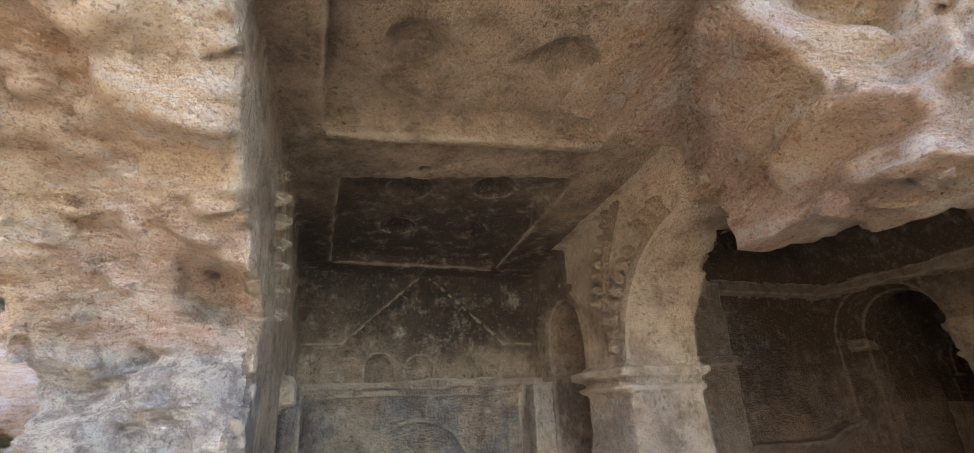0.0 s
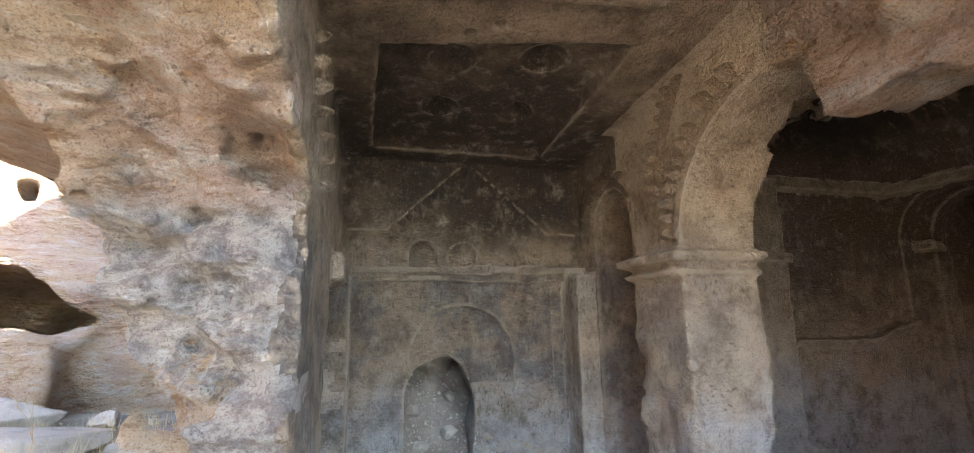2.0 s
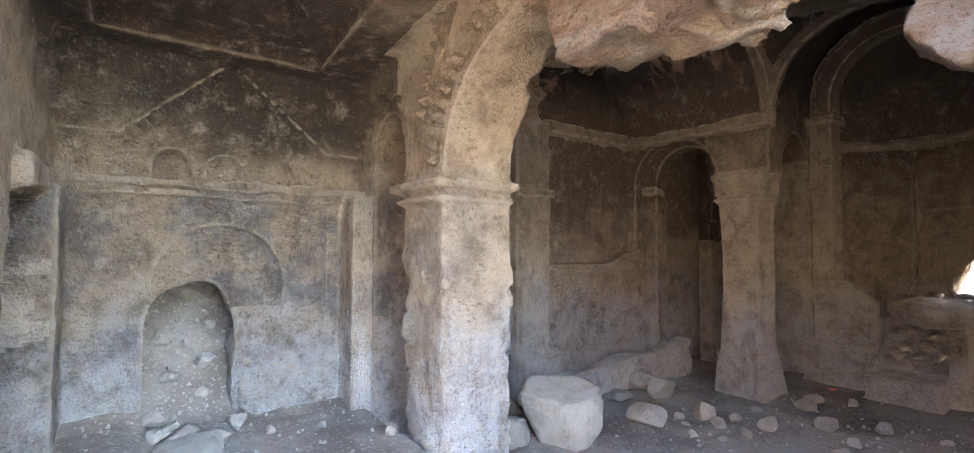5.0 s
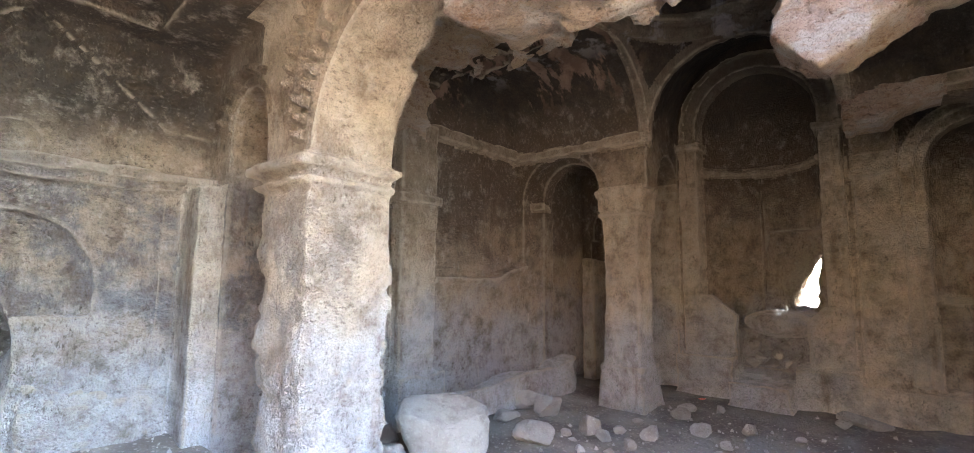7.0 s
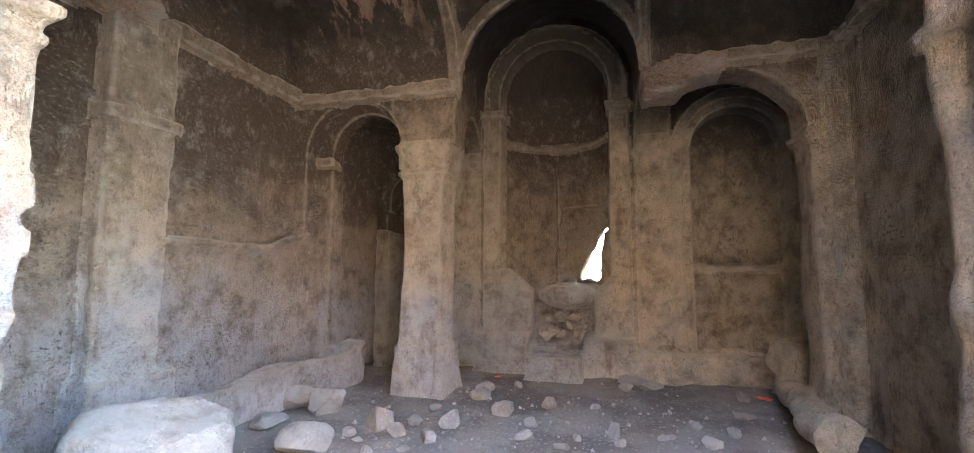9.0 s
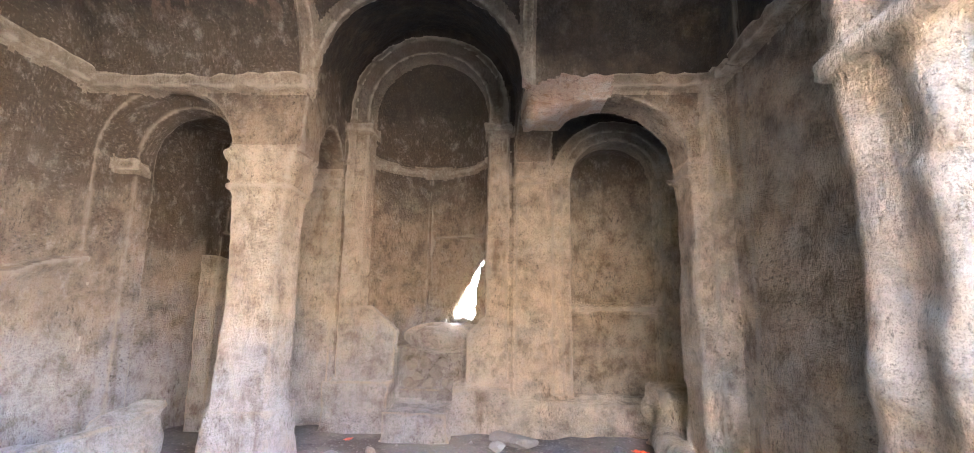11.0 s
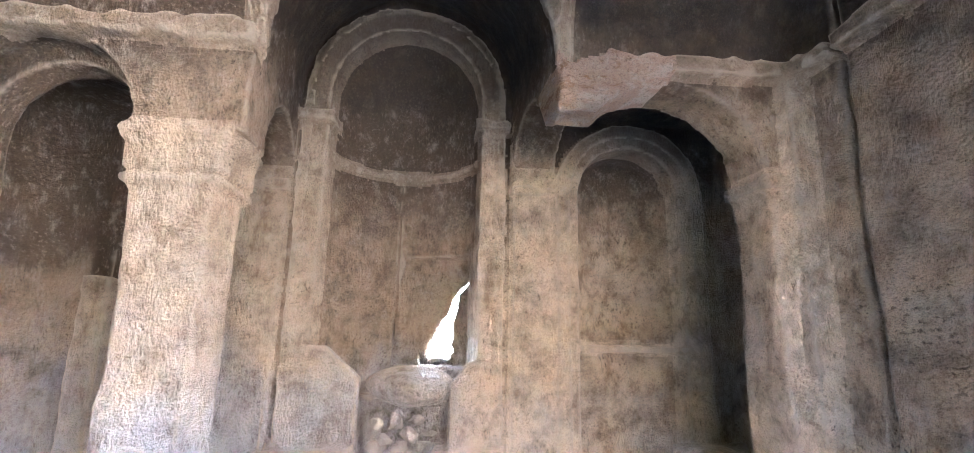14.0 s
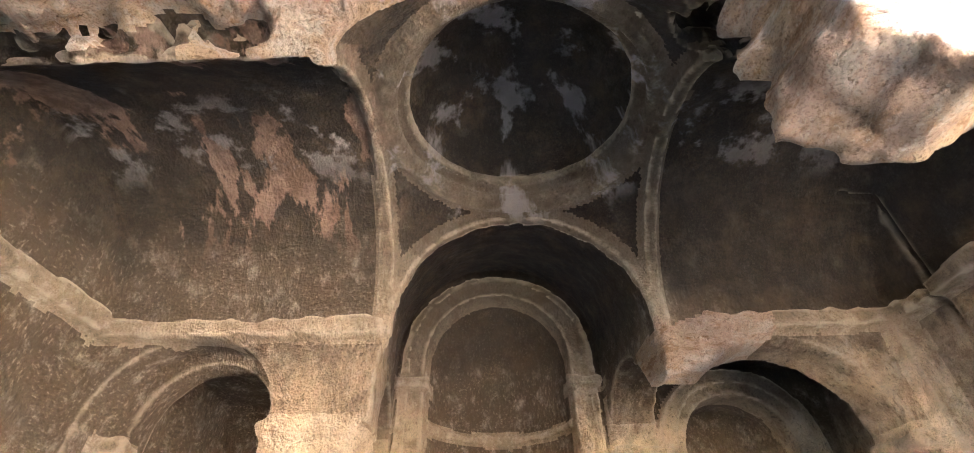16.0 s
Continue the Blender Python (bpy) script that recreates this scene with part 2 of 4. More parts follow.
def grain(x, y, z, size, shift=0.0):
    """Smooth noise in -1..1 with lumps of that size."""
    out = 0
    p = [a / size + shift + k for a, k in ((x, 3.1), (y, 7.7), (z, 5.3))]
    i = [np.floor(a).astype(np.int32) for a in p]
    f = [(a - b).astype(np.float32) for a, b in zip(p, i)]
    f = [a * a * (3 - 2 * a) for a in f]
    for a in (0, 1):
        wa = f[0] if a else 1 - f[0]
        for b in (0, 1):
            wb = wa * (f[1] if b else 1 - f[1])
            for c in (0, 1):
                out = out + LATTICE[(i[0] + a) & 31, (i[1] + b) & 31, (i[2] + c) & 31] * wb * (f[2] if c else 1 - f[2])
    return out


def box(x, y, z, x0, x1, y0, y1, z0, z1):
    dx = np.abs(x - (x0 + x1) / 2) - (x1 - x0) / 2
    dy = np.abs(y - (y0 + y1) / 2) - (y1 - y0) / 2
    dz = np.abs(z - (z0 + z1) / 2) - (z1 - z0) / 2
    return np.maximum(np.maximum(dx, dy), dz)


def arch_x(x, y, z, x0, x1, yc, r, z0, spring):
    """An arched tunnel along x: upright sides up to the spring, a half circle over it."""
    up = np.maximum(z - spring, 0)
    return np.maximum(np.maximum(np.hypot(y - yc, up) - r, z0 - z), np.abs(x - (x0 + x1) / 2) - (x1 - x0) / 2)


def arch_y(x, y, z, y0, y1, xc, r, z0, spring):
    return arch_x(y, x, z, y0, y1, xc, r, z0, spring)


def carve(rock, *holes):
    for h in holes:
        rock = np.maximum(rock, -h)
    return rock


def step(v, a, b):
    t = np.clip((v - a) / (b - a), 0, 1)
    return t * t * (3 - 2 * t)


def band_x(x, y, z, x0, x1, yc, r0, r1, z0, spring):
    """A raised arched band on a wall that faces along x, with its upright sides."""
    up = np.maximum(z - spring, 0)
    r = np.hypot(y - yc, up)
    return np.maximum(np.maximum(np.abs(r - (r0 + r1) / 2) - (r1 - r0) / 2, z0 - z), np.abs(x - (x0 + x1) / 2) - (x1 - x0) / 2)


def ball(x, y, z, cx, cy, cz, r, flat=1.0):
    return np.sqrt((x - cx) ** 2 + (y - cy) ** 2 + ((z - cz) / flat) ** 2) - r


def rock(x, y, z, raised=False):
    n1 = grain(x, y, z, 0.85)
    n2 = grain(x, y, z * 1.3, 0.27, 11.0)
    n3 = grain(x, y, z * 1.5, 0.10, 5.0)
    soft = 0.010 * n1 + 0.011 * n2 + 0.008 * n3
    n4 = grain(x + 0.3 * n1, y, z * 2.1, 0.42, 17.0)
    rough = 0.12 * n1 + 0.05 * n2 + 0.13 * (np.abs(n4) - 0.3) + 0.10 * (np.abs(n2) - 0.3) + 0.08 * (np.abs(n3) - 0.3)
    strata = np.abs(((z + 0.30 * x + 0.22 * n1 + 0.07 * n2) * 2.7) % 1.0 - 0.62)
    rough = rough + 0.16 * (strata - 0.3)
    f = box(x, y, z, -3.2, 10.3, -2.2, 7.3, -1.0, 6.3)

    # the narthex: room, coffered ceiling, doorway, blind arch, two small niches
    west = -0.17 + 0.05 * (y - 2.0)
    over = z + 0.092 * np.maximum(y - 2.75, 0) - 3.85
    cut = np.maximum(np.maximum(west - x, x - 2.45), np.maximum(np.maximum(y - 5.73, -3.0 - y), np.maximum(-1.0 - z, over)))
    cut = np.minimum(cut, box(x, y, over, 0.14, 1.86 - 0.03 * (3 - y), 0.8, 3.31 - 0.135 * x, -0.2, 0.12))
    cut = np.minimum(cut, box(x, y, over, 0.25, 1.92, 3.88 - 0.19 * x, 5.40, -0.2, 0.11))
    for cx, cy, r in ((0.60, 2.70, 0.20), (1.37, 2.60, 0.20), (0.77, 4.07, 0.17), (1.42, 3.93, 0.17), (0.78, 4.72, 0.16), (1.45, 4.72, 0.16)):
        rr = np.hypot(x - cx, y - cy)
        cut = np.minimum(cut, np.maximum(rr - r, np.abs(over - 0.08) - 0.15 + 0.10 * (rr / r) ** 2))
    for cx, cy, r in ((0.98, 3.50, 0.055), (0.80, 3.62, 0.05), (0.33, 2.30, 0.07), (1.40, 1.95, 0.07), (1.12, 2.68, 0.04), (0.62, 2.15, 0.06), (1.05, 3.25, 0.03)):
        cut = np.minimum(cut, ball(x, y, over, cx, cy, 0.04, r, 2.6))
    cut = np.minimum(cut, arch_y(x, y, z, 5.6, 6.4, 0.95 + 0.02 * n2, 0.34 + 0.02 * n2, 0.0, 1.27))
    cut = np.minimum(cut, box(x, y, z, 0.2, 1.75, 6.05, 7.1, -0.5, 1.85))
    cut = np.minimum(cut, np.maximum(arch_y(x, y, z, 5.6, 5.83, 1.17, 0.52, 1.38, 1.60), (0.62 - x) + 0.5 * (1.62 - z)))
    cut = np.minimum(cut, arch_y(x, y, z, 5.6, 5.87, 0.78, 0.14, 2.50, 2.64))
    cut = np.minimum(cut, arch_y(x, y, z, 5.6, 5.84, 1.18, 0.14, 2.50, 2.62))
    cut = np.minimum(cut, box(x, y, z, -0.35, 0.3, 4.55, 5.35, 0.0, 2.26))
    # arches between narthex and nave
    cut = np.minimum(cut, arch_x(x, y, z, 2.2, 3.4, 4.97, 0.33, 0.0, 2.85))
    cut = np.minimum(cut, np.maximum(arch_x(x, y, z, 2.2, 3.4, 3.02, 0.96, -1.0, 2.48), 2.8 - y))

    # the nave: room, cross arms, pendentives and dome
    cut = np.minimum(cut, box(x, y, z, 3.12, 6.86, -0.3, 5.65, -1.0, 3.54))
    cut = np.minimum(cut, arch_y(x, y, z, -0.3, 5.65, 5.82, 1.03, 1.0, 3.56))
    cut = np.minimum(cut, arch_x(x, y, z, 3.12, 6.9, 2.48, 1.03, 1.0, 3.56))
    cut = np.minimum(cut, np.maximum(ball(x, y, z, 5.82, 2.48, 3.56, 1.46), box(x, y, z, 4.79, 6.85, 1.45, 3.51, 3.0, 6.0)))
    cut = np.minimum(cut, np.maximum(np.sqrt((x - 5.80) ** 2 + (y - 2.46) ** 2 + (np.maximum(z - 4.85, 0) * 1.15) ** 2) - 0.86, 4.3 - z))
    # eastern arm, its vault rising towards the apse
    t = np.clip((x - 6.85) / 1.97, 0, 1)
    cut = np.minimum(cut, np.maximum(np.maximum(np.hypot(y - (2.49 + 0.16 * t), np.maximum(z - (3.56 + 0.62 * t), 0)) - (1.03 + 0.10 * t), np.abs(x - 7.82) - 1.0), -1.0 - z))
    # side bays and the arches that lead to them
    cut = np.minimum(cut, np.minimum(box(x, y, z, 7.40, 8.82, 4.30, 5.55, -1.0, 3.62), box(x, y, z, 7.30, 8.82, -0.78, 1.05, -1.0, 3.95)))
    cut = np.minimum(cut, arch_x(x, y, z, 6.6, 7.14, 4.86, 0.64, -1.0, 2.86))
    cut = np.minimum(cut, arch_x(x, y, z, 6.6, 8.0, 4.81, 0.50, -1.0, 2.90))
    cut = np.minimum(cut, box(x, y, z, 6.6, 7.6, 3.4, 4.45, -1.0, 2.89))
    cut = np.minimum(cut, box(x, y, z, 8.6, 9.1, 4.86, 5.40, 1.40, 2.36))
    cut = np.minimum(cut, arch_y(x, y, z, 3.3, 4.6, 8.12, 0.68, -1.0, 2.86))
    cut = np.minimum(cut, arch_x(x, y, z, 6.6, 8.0, 0.68, 0.70, -1.0, 2.72))
    cut = np.minimum(cut, arch_y(x, y, z, 0.6, 1.8, 8.05, 0.75, -1.0, 2.95))
    # apse, side niches
    cut = np.minimum(cut, np.maximum(np.maximum(np.sqrt(((x - 8.80) * 1.1) ** 2 + (y - 2.66) ** 2 + np.maximum(z - 4.06, 0) ** 2) - 0.79, 0.95 - z), 8.5 - x))
    cut = np.minimum(cut, box(x, y, z, 8.6, 9.0, 2.12, 2.98, 0.45, 1.2))
    cut = np.minimum(cut, box(x, y, z, 8.9, 9.66, 1.90, 2.74 - 0.08 * step(z, 1.9, 2.4), 1.22, 2.44))
    cut = np.minimum(cut, np.maximum(np.maximum(np.hypot((x - 8.80) * 1.15, y - 0.24) - 0.56, np.hypot(y - 0.24, np.maximum(z - 3.07, 0)) - 0.56), np.maximum(1.47 - z, 8.6 - x)))
    cut = np.minimum(cut, box(x, y, z, 8.6, 8.96, -0.30, 0.78, 0.42, 1.40 + 0.06 * np.cos((y - 0.24) * 2.6)))
    cut = np.minimum(cut, arch_x(x, y, z, 8.6, 9.05, 4.98, 0.36, 0.95, 2.6))
    f = np.maximum(f, -cut) + soft

    # raised work left standing
    add = np.minimum(box(x, y, z, -0.2, 2.6, 5.57, 5.9, 2.43, 2.51), box(x, y, z, -0.2, 2.6, 5.64, 5.9, 2.36, 2.44)) + 0.014 * n2
    add = np.minimum(add, box(x, y, z, -0.4, 0.05, 4.60, 5.8, 2.30, 2.50))
    add = np.minimum(add, box(x, y, z, -0.4, 0.10, 5.30, 5.8, 0.0, 2.4))
    add = np.minimum(add, box(x, y, z, 2.10, 2.24, 5.69, 5.9, 0.0, 2.4))
    add = np.minimum(add, box(x, y, z, 2.26, 2.6, 5.36, 5.9, 0.0, 2.42))
    # wall over the gable standing proud, down to a line at its feet
    gable = np.minimum((x - 0.42) * 0.93, (2.06 - x) * 0.86) - (z - 2.86)
    add = np.minimum(add, np.maximum(box(x, y, z, -0.2, 2.6, 5.645, 5.9, 2.85, 4.0), gable * 0.72))
    add = np.minimum(add, np.maximum(box(x, y, z, 1.36, 2.14, 5.66, 5.9, 0.0, 1.05), (z - 0.75) * 0.9 - 0.25 * (1.9 - x)) + 0.05 * n2 + 0.03 * n3)
    add = np.minimum(add, box(x, y, over, 0.14, 1.88, 3.31 - 0.135 * x, 3.40 - 0.135 * x, -0.035, 0.15))
    # capital of the narthex pier
    w = 0.06 * step(z, 2.27, 2.31) * (1 - step(z, 2.33, 2.36)) + 0.10 * step(z, 2.37, 2.40) * (1 - step(z, 2.46, 2.50))
    add = np.minimum(add, box(x, y, z, 2.45 - w, 3.10 + 0.25 * w, 3.98 - 0.8 * w, 4.64 + w, 2.26, 2.50) + 0.012 * n3)
    # the column: flared base, shaft, capital
    flare = (0.035 + 0.05 * (1 - step(z, 0.0, 0.55))) * (1 - step(z, 0.53, 0.58)) + 0.02 * step(z, 0.46, 0.50) * (1 - step(z, 0.54, 0.58))
    worn = np.maximum(np.abs(x - 7.20), np.abs(y - 3.96)) - 0.25 - flare
    worn = np.maximum(worn, (np.abs(x - 7.20) + np.abs(y - 3.96)) * 0.707 - 0.335 - flare * 1.41)
    v = np.abs(((y - 3.96) + (x - 7.20)) % 0.30 - 0.15)
    worn = worn - 0.012 * step(np.abs(z - 0.08 - 2.6 * v), 0.05, 0.02) * step(z, 0.5, 0.45)
    add = np.minimum(add, np.maximum(worn, np.maximum(z - 2.7, -0.3 - z)) + 0.006 * n2)
    w = 0.055 * step(z, 2.50, 2.53) * (1 - step(z, 2.57, 2.60)) + 0.045 * step(z, 2.58, 2.62) + 0.045 * step(z, 2.76, 2.86)
    add = np.minimum(add, box(x, y, z, 6.95 - w, 7.45 + w, 3.71 - w, 4.21 + w, 2.48, 2.90))
    add = np.minimum(add, box(x, y, z, 6.91, 7.50, 3.66, 4.24, 2.86, 3.60))
    # cornices of the nave
    c1 = np.minimum(box(x, y, z, 6.74, 7.0, -0.4, 1.15, 3.46, 3.59), box(x, y, z, 6.74, 7.0, 3.50, 5.8, 3.46, 3.59))
    c1 = np.minimum(c1, box(x, y, z, 4.6, 7.0, 5.54, 5.8, 3.50, 3.64))
    c1 = np.minimum(c1, box(x, y, z, 4.9, 7.0, -0.5, -0.18, 3.47, 3.59))
    add = np.minimum(add, c1 + 0.012 * n3)
    # ribs of the crossing and the ring of the dome
    rib = np.maximum(np.abs(np.hypot(x - 5.82, np.maximum(z - 3.56, 0)) - 1.04) - 0.055, np.minimum(np.abs(y - 3.52), np.abs(y - 1.44)) - 0.05)
    rib = np.minimum(rib, np.maximum(np.abs(np.hypot(y - 2.48, np.maximum(z - 3.56, 0)) - 1.04) - 0.055, np.abs(x - 6.86) - 0.05))
    add = np.minimum(add, np.maximum(rib, 3.5 - z))
    add = np.minimum(add, np.hypot(np.hypot(x - 5.80, y - 2.46) - 0.96, z - 4.66) - 0.09)
    add = np.minimum(add, np.hypot(np.hypot(x - 5.80, y - 2.46) - 0.85, z - 4.80) - 0.055)
    # arched band round the apse with its imposts, string course, pilasters, niche band
    add = np.minimum(add, np.minimum(band_x(x, y, z, 8.68, 9.0, 2.66, 0.80, 1.05, 0.58, 4.06), band_x(x, y, z, 8.64, 9.0, 2.66, 0.96, 1.06, 0.58, 4.06)))
    add = np.minimum(add, np.minimum(box(x, y, z, 8.60, 9.0, 3.40, 3.77, 3.74, 3.84), box(x, y, z, 8.60, 9.0, 1.55, 1.92, 3.74, 3.84)))
    add = np.minimum(add, np.maximum(np.hypot(np.hypot((x - 8.80) * 1.1, y - 2.66) - 0.79, z - 3.40 - 0.03 * n2) - 0.055, 8.8 - x))
    add = np.minimum(add, np.minimum(box(x, y, z, 8.72, 9.0, 1.04, 1.50, 0.0, 3.6), box(x, y, z, 8.64, 9.0, 1.00, 1.54, 3.03, 3.13)))
    add = np.minimum(add, np.minimum(box(x, y, z, 8.72, 9.0, 3.82, 4.34, 0.0, 3.2), box(x, y, z, 8.64, 9.0, 3.78, 4.38, 2.98, 3.08)))
    add = np.minimum(add, np.minimum(band_x(x, y, z, 8.70, 9.0, 0.24, 0.56, 0.80, 0.42, 3.07), band_x(x, y, z, 8.64, 9.0, 0.24, 0.66, 0.82, 0.42, 3.07)))
    shelf = np.maximum(np.hypot(np.hypot((x - 8.80) * 1.15, y - 0.24) - 0.56, (z - 1.48) * 1.2) - 0.04, 8.7 - x)
    add = np.minimum(add, np.minimum(shelf, box(x, y, z, 8.78, 9.0, -0.32, 0.80, 1.44, 1.50)))
    # plinth, chancel slabs, altar block, step
    add = np.minimum(add, box(x, y, z, 8.45, 9.0, 1.55, 2.25, -0.5, 0.52) + 0.03 * n2)
    add = np.minimum(add, box(x, y, z, 8.45, 9.0, 2.98, 3.80, -0.5, 0.58) + 0.03 * n2)
    add = np.minimum(add, box(x, y, z, 8.50, 9.0, -0.8, 1.56, -0.5, 0.38) + 0.03 * n2)
    add = np.minimum(add, box(x, y, z, 8.15, 9.2, 2.25, 3.00, -0.5, 0.30) + 0.03 * n2)
    add = np.minimum(add, np.maximum(box(x, y, z, 8.62, 8.80, 2.96, 3.66, 0.55, 1.46), (z - 1.46) * 0.75 - (y - 3.30) * 0.66))
    add = np.minimum(add, np.maximum(box(x, y, z, 8.62, 8.80, 1.60, 2.10, 0.52, 1.34), (z - 1.34) * 0.7 + (y - 1.90) * 0.71))
    add = np.minimum(add, ball(x, y, z, 9.05, 2.48, 1.06, 0.46, 0.42) + 0.03 * n2)
    add = np.minimum(add, np.maximum(np.abs(np.hypot(y - 3.34, z - 1.18) - 0.13) - 0.018, np.abs(x - 8.62) - 0.025))
    # north wall: proud lower panel, pilaster with capital, rim of the trough
    ledge = 1.70 + 0.16 * step(x, 6.1, 6.9) + 0.05 * n1 + 0.03 * n2
    add = np.minimum(add, box(x, y, z, 5.0, 6.93, 5.53 - 0.08 * step(z, ledge - 0.16, ledge - 0.03), 5.9, -0.5, ledge))
    add = np.minimum(add, np.minimum(box(x, y, z, 4.46, 5.02, 5.50, 5.9, -0.5, 3.6), box(x, y, z, 4.42, 5.06, 5.45, 5.9, 2.58, 2.68)))
    add = np.minimum(add, box(x, y, z, 4.40, 5.08, 5.38, 5.9, -0.5, 0.55) + 0.04 * n2)
    add = np.minimum(add, box(x, y, z, 7.07, 7.3, 5.27, 5.60, 2.75, 2.85) + 0.01 * n2)
    add = np.minimum(add, np.maximum(box(x, y, z, 8.30, 9.0, 5.08, 5.30, -0.5, 2.9), 0.3 * (z - 2.0)))
    rim = 5.13 + 0.05 * np.sin(x * 1.6)
    add = np.minimum(add, np.maximum(np.maximum(np.abs(y - rim) - 0.13, np.abs(x - 6.2) - 1.35), z - 0.40 - 0.05 * (x - 6.2)) + 0.05 * n2)
    # south side: pilaster of the arcade, broken pier, curb of the trough
    add = np.minimum(add, np.minimum(box(x, y, z, 6.84, 7.3, -0.5, -0.03, -0.5, 2.8), box(x, y, z, 6.80, 7.3, -0.3, 0.05, 2.66, 2.76)))
    add = np.minimum(add, box(x, y, z, 6.74, 6.9, -0.5, -0.14, 0.0, 3.5) + 0.02 * n2)
    add = np.minimum(add, box(x, y, z, 4.34, 4.92, -0.6, 0.02 + 0.03 * np.sin(x * 16), -0.5, 3.7) + 0.03 * n2)
    add = np.minimum(add, box(x, y, z, 4.28, 4.98, -0.6, 0.09, 2.60, 2.70) + 0.01 * n2)
    curb = 0.02 + 0.12 * (7.6 - x)
    add = np.minimum(add, np.maximum(np.hypot(y - curb, z - 0.18) - 0.15, np.abs(x - 6.9) - 1.0) + 0.05 * n2)
    add = np.minimum(add, np.maximum(box(x, y, z, 7.75, 8.45, -0.55, 0.0, -0.5, 0.62), -1 - z) + 0.10 * n2)
    if raised:
        return add + soft
    f = np.minimum(f, add + soft)

    # fallen and broken parts
    front = 3.60 - 1.55 * np.clip(z - 2.72, 0, 9) + 0.06 * np.sin(6 * x)
    lost = np.maximum(y - front, x - 2.2) * 0.65
    lost = np.minimum(lost, (x + 0.74 + 0.16 * step(z, 1.5, 1.0) + 0.40 * np.clip(z - 1.5, 0, 9) + 3.2 * np.clip(z - 3.05, 0, 0.6)) * 0.85 - 0.35 * rough)
    # unseen gap in the roof, opened wider to let more skylight in
    lost = np.minimum(lost, box(x, y, z, -9, 4.1, 0.0, 1.55, 2.9, 9)) 
    lost = np.minimum(lost, box(x, y, z, -9, 3.3, -9, 1.55, -9, 9))
    lost = np.minimum(lost, box(x, y, z, 2.0, 3.4, -9, 3.05, -9, 3.10 + 0.22 * step(y, 1.9, 1.5)))
    lost = np.minimum(lost, box(x, y, z, 3.05, 4.95, 0.7, 5.35, 3.2, 4.30 - 0.12 * (x - 4.0)))
    lost = np.minimum(lost, box(x, y, z, 4.0, 5.05, 0.2, 1.62, 3.3, 4.7))
    lost = np.minimum(lost, box(x, y, z, 6.6, 7.60, 0.85, 1.62, -1, 3.28))
    lost = np.minimum(lost, np.sqrt(((x + 0.33) * 1.1) ** 2 + ((y - 3.3) * 0.5) ** 2 + ((z - 2.80) * 0.75) ** 2) - 0.21)
    f = np.maximum(f, -(lost + rough))
    pier = np.maximum(np.maximum(np.abs(x - 2.78) - 0.45, np.abs(y - 4.3) - 0.45), z - 2.25)
    f = np.where(pier < 0, f + 0.030 * n2 * step(z, 2.2, 1.0) + 0.022 * n3 * step(z, 2.2, 1.4), f)
    # hanging lumps
    face = 2.47 - 0.78 * np.clip(3.0 - y, 0, 1.3) * np.clip((z - 3.25) / 0.5, 0, 1)
    lump = np.maximum(np.maximum(face - x, x - 3.3), np.maximum(np.maximum(y - 2.97, 1.75 - y), np.maximum(3.15 - z, z - 4.6))) * 0.75
    lump = np.minimum(lump, np.maximum(box(x, y, z, 4.30, 4.74, 0.60, 1.62, 2.98 + 0.35 * step(y, 1.45, 0.8), 6.2), 0.7 * (y - 1.52) - 0.7 * (z - 3.12)))
    lump = np.minimum(lump, box(x, y, z, 3.4, 4.34, -2.0, -0.12, -1.0, 4.5))
    f = np.minimum(f, lump + rough * 0.6)
    # the gap beside the hanging lump, the long crack in the south wall, the hole through the apse
    wig = 0.05 * n1 + 0.02 * n2
    crack = np.maximum(np.abs(y - 3.05 - wig) - 0.012, np.maximum(np.abs(x - 2.5) - 0.35, 3.25 - z))
    crack = np.minimum(crack, np.maximum(np.abs(x - 6.45 - wig) - 0.02, np.maximum(-0.2 - 0.35 - y, y)))
    line = 2.20 - 0.16 * (z - 1.33) - 0.30 * np.maximum(z - 1.72, 0) + 0.05 * n3 + 0.03 * n2
    hole = np.maximum(np.abs(y - line) - 0.135 * (1.0 - np.clip(z - 1.45, 0, 9) / 0.82), np.maximum(1.28 - z, z - 2.22))
    crack = np.minimum(crack, np.maximum(hole, 9.3 - x))
    crack = np.minimum(crack, np.maximum(np.abs(y - 2.74 - 0.03 * n1 - 0.01 * n2) - 0.012, np.maximum(np.maximum(9.2 - x, x - 9.75), np.maximum(1.2 - z, z - 3.35))))
    crack = np.minimum(crack, box(x, y, z, 9.95, 11, 1.2, 3.4, 0.9, 2.8) + 0.1 * n2)
    return np.maximum(f, -crack)


